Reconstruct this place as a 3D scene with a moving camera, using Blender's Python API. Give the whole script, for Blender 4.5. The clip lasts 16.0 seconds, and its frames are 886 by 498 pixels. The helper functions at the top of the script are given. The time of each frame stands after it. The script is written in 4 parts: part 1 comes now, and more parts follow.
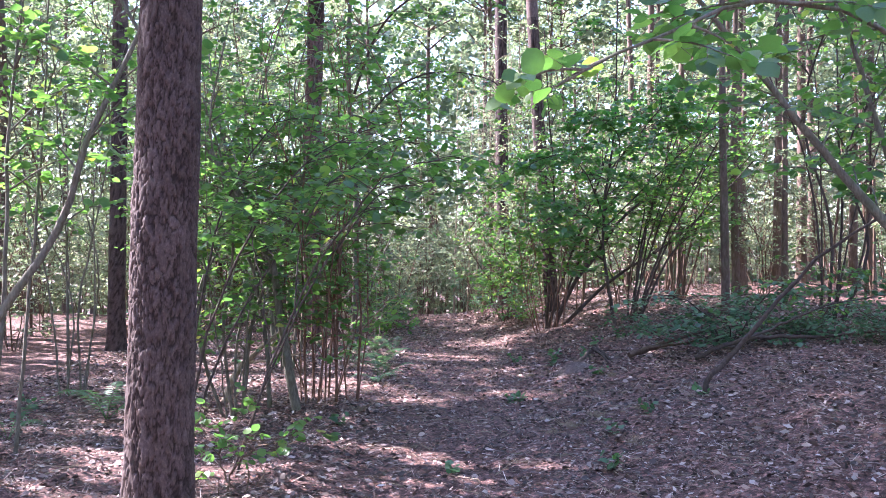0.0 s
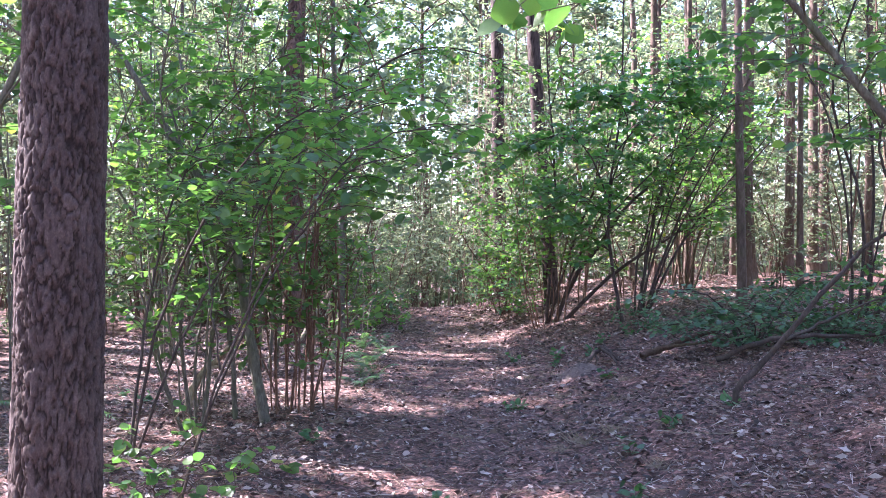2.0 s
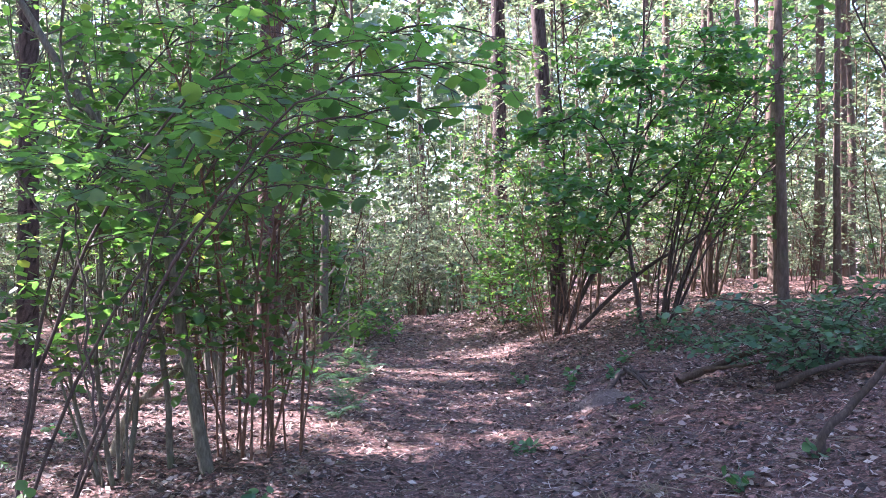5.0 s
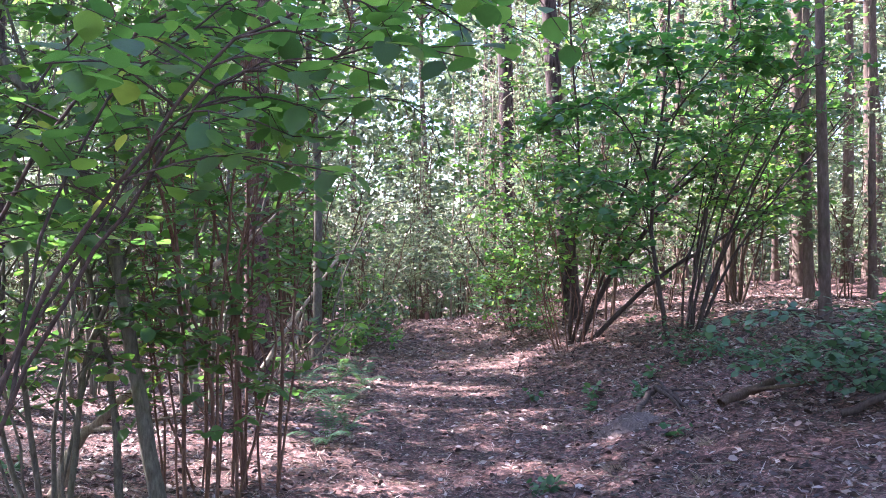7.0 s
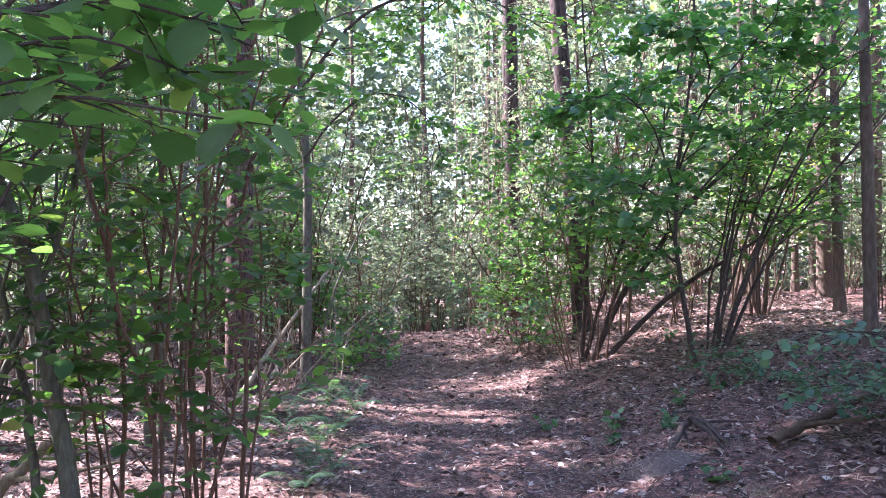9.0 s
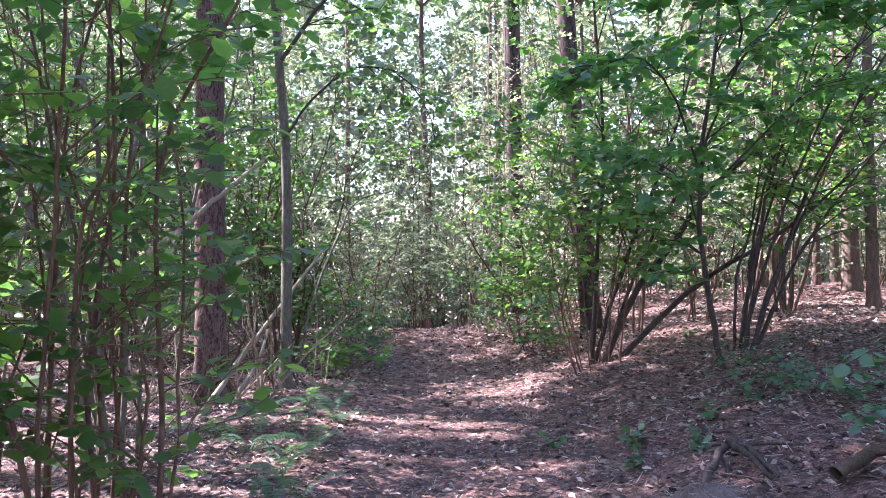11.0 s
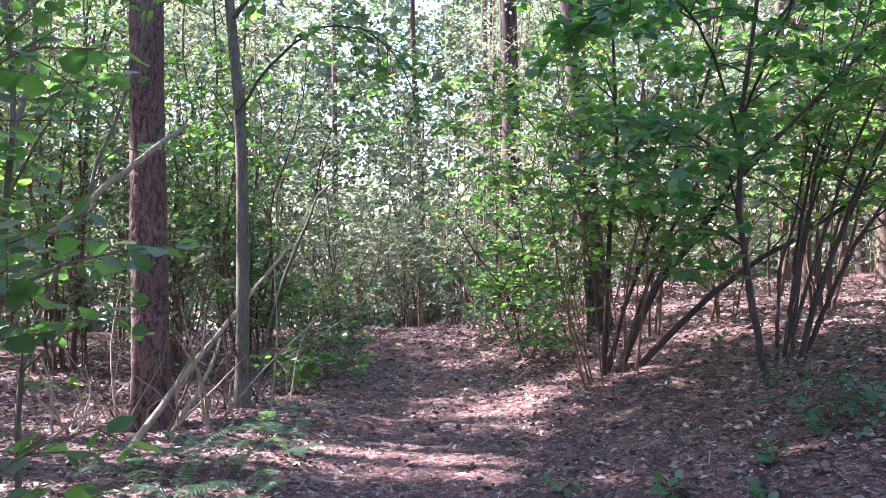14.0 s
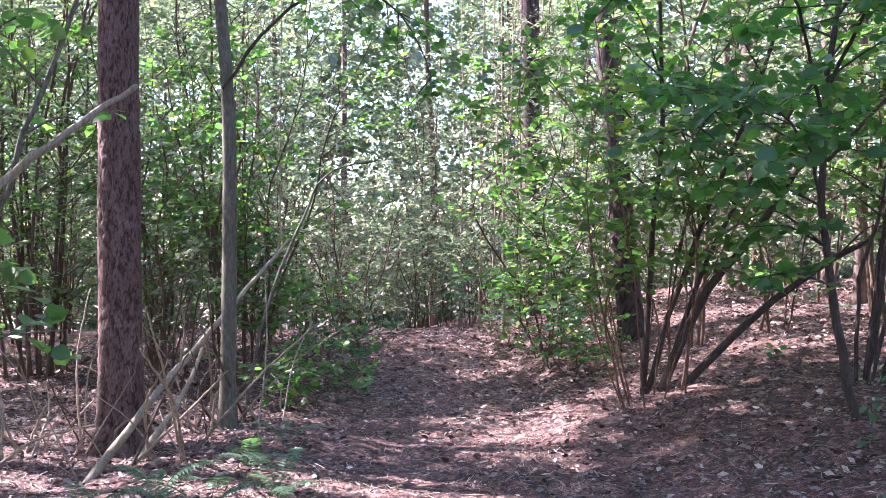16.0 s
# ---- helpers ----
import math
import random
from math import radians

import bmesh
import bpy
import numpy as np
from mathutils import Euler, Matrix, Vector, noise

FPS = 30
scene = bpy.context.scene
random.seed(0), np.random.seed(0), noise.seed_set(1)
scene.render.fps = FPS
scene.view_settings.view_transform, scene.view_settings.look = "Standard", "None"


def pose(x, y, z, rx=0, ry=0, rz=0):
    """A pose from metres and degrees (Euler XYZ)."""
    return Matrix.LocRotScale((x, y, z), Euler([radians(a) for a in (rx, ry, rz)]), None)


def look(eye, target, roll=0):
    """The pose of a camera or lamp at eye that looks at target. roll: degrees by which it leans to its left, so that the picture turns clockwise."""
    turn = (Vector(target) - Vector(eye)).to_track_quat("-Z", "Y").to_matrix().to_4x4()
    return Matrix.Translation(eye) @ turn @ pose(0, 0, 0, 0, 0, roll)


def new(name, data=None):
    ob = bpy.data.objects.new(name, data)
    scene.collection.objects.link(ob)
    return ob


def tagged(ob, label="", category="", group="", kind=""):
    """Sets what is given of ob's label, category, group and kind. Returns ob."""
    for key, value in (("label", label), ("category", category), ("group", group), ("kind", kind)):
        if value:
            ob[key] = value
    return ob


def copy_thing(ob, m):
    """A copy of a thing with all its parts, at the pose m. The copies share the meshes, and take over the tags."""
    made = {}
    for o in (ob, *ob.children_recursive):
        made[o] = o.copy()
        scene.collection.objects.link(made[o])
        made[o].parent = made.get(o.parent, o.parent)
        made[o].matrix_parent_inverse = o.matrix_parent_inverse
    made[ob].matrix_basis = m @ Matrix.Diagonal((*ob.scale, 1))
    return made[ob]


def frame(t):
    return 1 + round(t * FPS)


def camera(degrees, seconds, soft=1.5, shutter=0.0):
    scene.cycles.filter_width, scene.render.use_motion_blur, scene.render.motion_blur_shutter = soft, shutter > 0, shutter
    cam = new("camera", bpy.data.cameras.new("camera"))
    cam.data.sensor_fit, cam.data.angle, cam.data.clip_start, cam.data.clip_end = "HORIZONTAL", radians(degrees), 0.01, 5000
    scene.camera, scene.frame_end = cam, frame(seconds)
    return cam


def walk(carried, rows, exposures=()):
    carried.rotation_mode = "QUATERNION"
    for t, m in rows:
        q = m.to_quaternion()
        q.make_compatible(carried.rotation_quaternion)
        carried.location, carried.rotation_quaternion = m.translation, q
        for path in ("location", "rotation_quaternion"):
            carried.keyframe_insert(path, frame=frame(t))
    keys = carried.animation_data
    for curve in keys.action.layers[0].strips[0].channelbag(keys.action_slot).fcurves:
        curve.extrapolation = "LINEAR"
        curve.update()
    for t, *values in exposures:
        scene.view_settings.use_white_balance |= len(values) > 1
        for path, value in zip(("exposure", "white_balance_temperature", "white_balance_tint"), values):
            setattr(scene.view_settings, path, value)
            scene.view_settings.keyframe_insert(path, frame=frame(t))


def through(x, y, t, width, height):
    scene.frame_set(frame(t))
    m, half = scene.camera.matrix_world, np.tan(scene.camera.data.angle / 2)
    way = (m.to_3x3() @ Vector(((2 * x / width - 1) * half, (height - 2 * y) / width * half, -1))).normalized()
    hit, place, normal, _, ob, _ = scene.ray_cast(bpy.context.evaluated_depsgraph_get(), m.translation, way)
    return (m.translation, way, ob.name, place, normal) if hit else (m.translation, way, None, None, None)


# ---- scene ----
cam = camera(52.6, 16.0, soft=0.7)
EXPOSURE, KELVIN, TINT = 3.35, 5820, 28
METRES, EYE, TILT, LEAN, TURN = 8.0, 1.5, 0.0, 0.0, 0.0
ROWS = [
    (0.0, 0.0, 0.0, 0.0, 0.0, 0.0, -0.0),
    (0.5, -0.0034, 0.0377, -0.0022, -0.12, -0.2, 0.0),
    (1.0, -0.0041, 0.0678, -0.001, -0.09, -0.41, -0.12),
    (1.5, 0.0035, 0.1008, -0.0013, -0.12, -0.53, -0.02),
    (2.0, 0.0072, 0.1269, -0.0018, -0.24, -0.61, 0.15),
    (2.5, 0.0018, 0.1629, -0.0026, -0.3, -0.69, 0.14),
    (3.0, -0.0001, 0.1906, -0.0009, -0.17, -0.6, 0.11),
    (3.5, 0.0071, 0.225, -0.0032, -0.1, -0.47, 0.27),
    (4.0, 0.0126, 0.2549, -0.0041, -0.2, -0.3, 0.36),
    (6.5, 0.0166, 0.4155, -0.0069, -0.21, -0.51, 0.39),
    (7.0, 0.0153, 0.442, -0.0059, -0.01, -0.34, 0.36),
    (7.5, 0.0233, 0.4722, -0.007, -0.07, -0.24, 0.45),
    (8.0, 0.0267, 0.4976, -0.0061, -0.2, -0.06, 0.46),
    (8.5, 0.0205, 0.5311, -0.0074, -0.14, 0.0, 0.43),
    (9.0, 0.0169, 0.5582, -0.0059, 0.12, 0.19, 0.39),
    (11.5, 0.037, 0.7123, -0.0092, 0.39, -0.37, 0.65),
    (12.0, 0.0445, 0.738, -0.0067, 0.32, -0.47, 0.81),
    (12.5, 0.0402, 0.7671, -0.0104, 0.24, -0.58, 0.79),
    (13.0, 0.0341, 0.7961, -0.0084, 0.12, -0.64, 0.71),
    (13.5, 0.0376, 0.8252, -0.0124, 0.23, -0.71, 0.76),
    (14.0, 0.0423, 0.8575, -0.0082, 0.24, -0.83, 1.07),
    (14.5, 0.0386, 0.8873, -0.0118, 0.31, -0.92, 1.16),
    (15.0, 0.0289, 0.9223, -0.0082, 0.62, -0.99, 0.98),
    (15.5, 0.0294, 0.9499, -0.0112, 0.92, -1.04, 0.74),
    (16.0, 0.0365, 0.9854, -0.0093, 0.98, -1.01, 0.57),
]
walk(cam, [(t, pose(0, 0, EYE, TILT, LEAN, TURN) @ pose(METRES * x, METRES * y, METRES * z, 90 + pitch, roll, yaw)) for t, x, y, z, yaw, pitch, roll in ROWS],
     exposures=[(0.0, EXPOSURE, KELVIN, TINT), (16.0, EXPOSURE, KELVIN, TINT)])

# ---- light ----
SUN_FROM = Vector((-0.88, 0.32, 0.85)).normalized()
sun = new("sun", bpy.data.lights.new("sun", "SUN"))
sun.data.energy, sun.data.angle, sun.data.color = 3.6, radians(0.55), (1.0, 0.94, 0.86)
sun.matrix_world = look(SUN_FROM * 40, (0, 0, 0))
world = bpy.data.worlds.new("sky")
scene.world = world
world.use_nodes = True
sky = world.node_tree.nodes.new("ShaderNodeTexSky")
sky.sky_type, sky.sun_disc = "NISHITA", False
sky.sun_elevation = math.asin(SUN_FROM.z)
sky.sun_rotation = math.atan2(SUN_FROM.x, SUN_FROM.y)
world.node_tree.links.new(sky.outputs[0], world.node_tree.nodes["Background"].inputs[0])
world.node_tree.nodes["Background"].inputs[1].default_value = 0.10


# ---- materials ----
class Mat:
    """A node material with short ways to add nodes."""

    def __init__(self, name):
        self.m = bpy.data.materials.new(name)
        self.m.use_nodes = True
        self.t = self.m.node_tree
        self.bsdf = self.t.nodes["Principled BSDF"]
        self.out = self.t.nodes["Material Output"]

    def add(self, kind, **values):
        n = self.t.nodes.new("ShaderNode" + kind)
        for k, v in values.items():
            n.inputs[k.replace("_", " ")].default_value = v
        return n

    def link(self, a, b):
        self.t.links.new(a, b)

    def coords(self, sx=1, sy=1, sz=1):
        c, mp = self.add("TexCoord"), self.add("Mapping", Scale=(sx, sy, sz))
        self.link(c.outputs["Object"], mp.inputs[0])
        return mp.outputs[0]

    def noise(self, where, scale, detail=4, rough=0.6):
        n = self.add("TexNoise", Scale=scale, Detail=detail, Roughness=rough)
        self.link(where, n.inputs["Vector"])
        return n.outputs[0]

    def noise_colour(self, where, scale):
        n = self.add("TexNoise", Scale=scale, Detail=3)
        self.link(where, n.inputs["Vector"])
        return n.outputs["Color"]

    def ramp(self, fac, stops):
        n = self.add("ValToRGB")
        r = n.color_ramp
        while len(r.elements) < len(stops):
            r.elements.new(0.5)
        for e, (p, c) in zip(r.elements, stops):
            e.position, e.color = p, (*c, 1)
        self.link(fac, n.inputs[0])
        return n.outputs[0]

    def mix(self, fac, a, b, mode="MIX"):
        n = self.t.nodes.new("ShaderNodeMix")
        n.data_type, n.blend_type = "RGBA", mode
        if isinstance(fac, float):
            n.inputs[0].default_value = fac
        else:
            self.link(fac, n.inputs[0])
        for k, v in ((6, a), (7, b)):
            if isinstance(v, tuple):
                n.inputs[k].default_value = (*v, 1)
            else:
                self.link(v, n.inputs[k])
        return n.outputs[2]

    def bump(self, height, strength=0.4, distance=0.01):
        n = self.add("Bump", Strength=strength, Distance=distance)
        self.link(height, n.inputs["Height"])
        self.link(n.outputs[0], self.bsdf.inputs["Normal"])


def leaf_material(name, stops, gloss=0.36, through=0.6, single=False, warm=(1.75, 2.15, 0.75)):
    """Leaves: each one with its own green, veined, letting light through."""
    k = Mat(name)
    if single:
        rnd = k.add("ObjectInfo").outputs["Random"]
    else:
        rnd = k.add("NewGeometry").outputs["Random Per Island"]
    col = k.ramp(rnd, stops)
    n = k.noise(k.coords(), 30, 3)
    col = k.mix(0.35, col, k.ramp(n, [(0.3, (0.5, 0.5, 0.45)), (0.7, (1, 1, 0.9))]), "MULTIPLY")
    k.link(col, k.bsdf.inputs["Base Color"])
    k.bsdf.inputs["Roughness"].default_value = gloss
    k.bsdf.inputs["Specular IOR Level"].default_value = 0.5
    k.bump(k.noise(k.coords(), 220, 2), 0.25, 0.002)
    tr = k.add("BsdfTranslucent")
    k.link(k.mix(0.85, col, warm, "MULTIPLY"), tr.inputs["Color"])
    ms = k.add("MixShader")
    ms.inputs[0].default_value = through
    k.link(k.bsdf.outputs[0], ms.inputs[1])
    k.link(tr.outputs[0], ms.inputs[2])
    k.link(ms.outputs[0], k.out.inputs[0])
    return k.m


GREENS = [(0.0, (0.058, 0.122, 0.056)), (0.45, (0.088, 0.172, 0.070)), (0.8, (0.118, 0.212, 0.078)), (0.97, (0.18, 0.26, 0.09)), (1.0, (0.36, 0.32, 0.11))]
DEEP = [(0.0, (0.046, 0.112, 0.064)), (0.5, (0.070, 0.150, 0.080)), (1.0, (0.100, 0.19, 0.090))]
# greens of the far wood, paled and greyed so the colour carries haze
HAZED_FAR = [(0.0, (0.100, 0.145, 0.105)), (0.5, (0.160, 0.212, 0.145)), (0.85, (0.230, 0.275, 0.190)), (1.0, (0.34, 0.34, 0.25))]
hazel_leaf = leaf_material("hazel_leaf", GREENS)
hazel_leaf_single = leaf_material("hazel_leaf_single", GREENS, single=True)
# hazel greens deepened, so the wavy hazel's shade is part of its leaf colour
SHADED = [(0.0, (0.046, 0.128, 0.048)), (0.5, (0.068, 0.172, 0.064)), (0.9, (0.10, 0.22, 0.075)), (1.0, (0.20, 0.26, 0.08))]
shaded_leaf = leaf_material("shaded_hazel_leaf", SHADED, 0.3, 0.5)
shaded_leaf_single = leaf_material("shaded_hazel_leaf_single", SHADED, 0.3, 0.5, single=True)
deep_leaf = leaf_material("deep_leaf", DEEP, 0.36, 0.35, warm=(1.5, 1.7, 1.0))
deep_leaf_single = leaf_material("deep_leaf_single", DEEP, 0.36, 0.35, single=True)
hazed_far_leaf = leaf_material("hazed_far_leaf", HAZED_FAR, 0.5, 0.5, warm=(1.55, 1.6, 1.05))
needle_leaf = leaf_material("needle_leaf", [(0, (0.03, 0.07, 0.03)), (1, (0.06, 0.11, 0.045))], 0.5, 0.2)
fern_leaf = leaf_material("fern_leaf", [(0, (0.06, 0.125, 0.07)), (1, (0.10, 0.18, 0.09))], 0.45, 0.4)


def bark_material(name, dark, mid, pale, grain=1.0, moss=0.0):
    k = Mat(name)
    fine = k.noise(k.coords(1, 1, 0.3), 45 * grain, 6, 0.7)
    broad = k.noise(k.coords(1, 1, 0.5), 5 * grain, 4)
    col = k.ramp(fine, [(0.25, dark), (0.5, mid), (0.75, pale)])
    col = k.mix(0.6, col, k.ramp(broad, [(0.3, (0.62, 0.55, 0.52)), (0.7, (1.1, 1.1, 1.12))]), "MULTIPLY")
    if moss:
        spot = k.ramp(k.noise(k.coords(), 3.3, 5), [(0.5, (0, 0, 0)), (0.68, (moss, moss, moss))])
        col = k.mix(spot, col, (0.07, 0.10, 0.03))
    k.link(col, k.bsdf.inputs["Base Color"])
    k.bsdf.inputs["Roughness"].default_value = 0.88
    k.bsdf.inputs["Specular IOR Level"].default_value = 0.25
    k.bump(fine, 0.6, 0.006)
    return k.m


pine_bark = bark_material("pine_bark", (0.050, 0.034, 0.031), (0.125, 0.088, 0.080), (0.24, 0.185, 0.175))
far_bark = bark_material("far_bark", (0.06, 0.042, 0.035), (0.13, 0.09, 0.075), (0.22, 0.17, 0.145), 0.6, 0.3)
shoot_bark = bark_material("shoot_bark", (0.07, 0.035, 0.026), (0.17, 0.092, 0.066), (0.27, 0.18, 0.14), 1.5, 0.1)
hazel_bark = bark_material("hazel_bark", (0.05, 0.032, 0.024), (0.12, 0.075, 0.055), (0.20, 0.145, 0.115), 1.5, 0.25)
grey_bark = bark_material("grey_bark", (0.06, 0.052, 0.042), (0.14, 0.125, 0.10), (0.24, 0.22, 0.18), 1.3, 0.5)
dark_bark = bark_material("dark_bark", (0.034, 0.025, 0.022), (0.075, 0.055, 0.048), (0.13, 0.10, 0.088), 1.5)
dead_wood = bark_material("dead_wood", (0.15, 0.115, 0.085), (0.30, 0.24, 0.18), (0.46, 0.39, 0.31), 1.8, 0.25)


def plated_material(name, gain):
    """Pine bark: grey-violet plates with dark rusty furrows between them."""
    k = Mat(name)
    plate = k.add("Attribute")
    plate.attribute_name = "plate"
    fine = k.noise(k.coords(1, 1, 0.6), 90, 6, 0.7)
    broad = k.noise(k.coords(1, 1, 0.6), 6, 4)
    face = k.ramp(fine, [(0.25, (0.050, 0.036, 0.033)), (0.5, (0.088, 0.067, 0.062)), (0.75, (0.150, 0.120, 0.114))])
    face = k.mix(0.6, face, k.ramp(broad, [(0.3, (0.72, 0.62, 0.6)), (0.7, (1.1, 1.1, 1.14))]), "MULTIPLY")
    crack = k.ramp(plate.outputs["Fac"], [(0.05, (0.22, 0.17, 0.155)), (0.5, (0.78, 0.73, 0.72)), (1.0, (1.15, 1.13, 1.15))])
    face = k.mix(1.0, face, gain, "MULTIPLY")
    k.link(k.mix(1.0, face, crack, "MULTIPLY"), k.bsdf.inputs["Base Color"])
    k.bsdf.inputs["Roughness"].default_value = 0.85
    k.bsdf.inputs["Specular IOR Level"].default_value = 0.3
    k.bump(fine, 0.7, 0.006)
    return k.m


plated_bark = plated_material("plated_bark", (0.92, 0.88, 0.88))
# redder bark for the second pine, also brightened to stand in for sunlight
rusty_lit_bark = plated_material("rusty_lit_plated_bark", (1.75, 1.5, 1.42))


def ground_material():
    k = Mat("forest_floor")
    w = k.coords()
    big, mid, fine = k.noise(w, 0.9, 5), k.noise(w, 9, 6, 0.7), k.noise(w, 70, 5, 0.75)
    col = k.ramp(mid, [(0.25, (0.082, 0.045, 0.041)), (0.5, (0.170, 0.098, 0.088)), (0.75, (0.28, 0.175, 0.155))])
    col = k.mix(0.9, col, k.ramp(fine, [(0.28, (0.30, 0.28, 0.28)), (0.5, (0.9, 0.88, 0.88)), (0.72, (1.65, 1.55, 1.5))]), "MULTIPLY")
    col = k.mix(0.5, col, k.ramp(big, [(0.3, (0.7, 0.66, 0.64)), (0.7, (1.15, 1.12, 1.1))]), "MULTIPLY")
    bend = k.mix(0.06, w, k.noise_colour(w, 18))
    for scale, amount in ((34, 0.75), (75, 0.6)):
        flake = k.add("TexVoronoi", Scale=scale)
        k.link(bend, flake.inputs["Vector"])
        tone = k.add("SeparateColor")
        k.link(flake.outputs["Color"], tone.inputs[0])
        col = k.mix(amount, col, k.ramp(tone.outputs[0], [(0.0, (0.30, 0.28, 0.28)), (0.5, (0.85, 0.84, 0.84)), (0.85, (1.5, 1.45, 1.42)), (1.0, (2.2, 2.1, 2.0))]), "MULTIPLY")
    k.link(col, k.bsdf.inputs["Base Color"])
    k.bsdf.inputs["Roughness"].default_value = 0.85
    k.bsdf.inputs["Specular IOR Level"].default_value = 0.3
    k.bump(k.mix(0.5, fine, tone.outputs[1]), 1.0, 0.025)
    return k.m


forest_floor = ground_material()


def litter_material():
    k = Mat("dry_leaf")
    rnd = k.add("NewGeometry").outputs["Random Per Island"]
    col = k.ramp(rnd, [(0.0, (0.022, 0.014, 0.012)), (0.4, (0.085, 0.050, 0.043)), (0.62, (0.22, 0.142, 0.124)), (0.82, (0.38, 0.275, 0.245)), (1.0, (0.52, 0.43, 0.385))])
    col = k.mix(0.4, col, k.ramp(k.noise(k.coords(), 60, 3), [(0.3, (0.6, 0.6, 0.6)), (0.7, (1.1, 1.1, 1.1))]), "MULTIPLY")
    k.link(col, k.bsdf.inputs["Base Color"])
    k.bsdf.inputs["Roughness"].default_value = 0.6
    return k.m


dry_leaf = litter_material()
mound_soil = bark_material("mound_soil", (0.09, 0.062, 0.055), (0.17, 0.125, 0.11), (0.27, 0.21, 0.19), 2.0)


# ---- building ----
class Geo:
    """Gathers vertices and faces for one mesh."""

    def __init__(self):
        self.v, self.idx, self.cnt, self.n = [], [], [], 0

    def put(self, verts, faces):
        """verts: (n, 3); faces: (m, k) with equal corners."""
        verts, faces = np.asarray(verts, float).reshape(-1, 3), np.asarray(faces, int)
        self.v.append(verts)
        self.idx.append((faces + self.n).ravel())
        self.cnt.append(np.full(len(faces), faces.shape[1]))
        self.n += len(verts)
        return self

    def mesh(self, name, material, smooth=True):
        me = bpy.data.meshes.new(name)
        v, idx, cnt = np.concatenate(self.v), np.concatenate(self.idx), np.concatenate(self.cnt)
        me.vertices.add(len(v))
        me.vertices.foreach_set("co", v.ravel())
        me.loops.add(len(idx))
        me.loops.foreach_set("vertex_index", idx)
        me.polygons.add(len(cnt))
        me.polygons.foreach_set("loop_start", np.concatenate(([0], np.cumsum(cnt)[:-1])))
        me.polygons.foreach_set("loop_total", cnt)
        me.polygons.foreach_set("use_smooth", np.full(len(cnt), smooth))
        me.materials.append(material)
        me.update(calc_edges=True)
        me.validate()
        return me


def part(name, geo, material, parent=None, label="", smooth=True):
    ob = new(name, geo.mesh(name, material, smooth) if isinstance(geo, Geo) else geo)
    if parent is not None:
        ob.parent = parent
    return tagged(ob, label) if label else ob


def thing(name, label, category, x=0, y=0, z=0, group=""):
    ob = new(name)
    ob.empty_display_size = 0.2
    ob.matrix_world = pose(x, y, z)
    return tagged(ob, label, category, group)


def unit(a):
    return a / np.maximum(np.linalg.norm(a, axis=-1, keepdims=True), 1e-9)


def smooth_line(points, n):
    """A smooth line of n places through a few places (Catmull-Rom)."""
    p = np.asarray(points, float)
    p = np.vstack([2 * p[0] - p[1], p, 2 * p[-1] - p[-2]])
    out = []
    for s in np.linspace(0, len(p) - 3 - 1e-6, n):
        i, f = int(s), s - int(s)
        a, b, c, d = p[i:i + 4]
        out.append(0.5 * (2 * b + (c - a) * f + (2 * a - 5 * b + 4 * c - d) * f * f + (3 * b - a - 3 * c + d) * f ** 3))
    return np.array(out)


def tube(geo, pts, radii, sides=7, rough=0.0, rng=None):
    """A tapered round limb along pts."""
    pts, radii = np.asarray(pts, float), np.broadcast_to(radii, len(pts))
    tang = unit(np.gradient(pts, axis=0))
    ref = np.array((1.0, 0.1, 0.0)) if abs(tang[0][2]) > 0.7 else np.array((0.0, 0.1, 1.0))
    a = unit(np.cross(tang, ref))
    b = np.cross(tang, a)
    th = np.linspace(0, 2 * math.pi, sides, endpoint=False)
    r = radii[:, None] * np.ones(sides)
    if rough and rng is not None:
        r = r * (1 + rough * rng.normal(size=r.shape))
    ring = pts[:, None] + r[..., None] * (np.cos(th)[None, :, None] * a[:, None] + np.sin(th)[None, :, None] * b[:, None])
    k, m = len(pts), sides
    i, j = np.meshgrid(np.arange(k - 1), np.arange(m), indexing="ij")
    quads = np.stack([i * m + j, i * m + (j + 1) % m, (i + 1) * m + (j + 1) % m, (i + 1) * m + j], -1).reshape(-1, 4)
    geo.put(ring.reshape(-1, 3), quads)
    geo.v.append(pts[-1:] + tang[-1:] * radii[-1])
    tip = geo.n
    geo.n += 1
    base = tip - m
    geo.idx.append(np.array([(base + q, base + (q + 1) % m, tip) for q in range(m)]).ravel())
    geo.cnt.append(np.full(m, 3))
    return geo


def sticks(geo, start, way, length, radius):
    """Many thin straight three-sided twigs at once."""
    n = len(start)
    if not n:
        return
    a = unit(np.cross(way, np.array((0.31, 0.17, 0.93))))
    b = np.cross(way, a)
    end = start + way * length[:, None]
    v = np.empty((n, 6, 3))
    for q in range(3):
        c, s = math.cos(q * 2.0944), math.sin(q * 2.0944)
        off = (a * c + b * s) * radius[:, None]
        v[:, q], v[:, q + 3] = start + off, end + off * 0.35
    f = np.array([(0, 1, 4, 3), (1, 2, 5, 4), (2, 0, 3, 5)])
    geo.put(v, (np.arange(n)[:, None, None] * 6 + f).reshape(-1, 4))


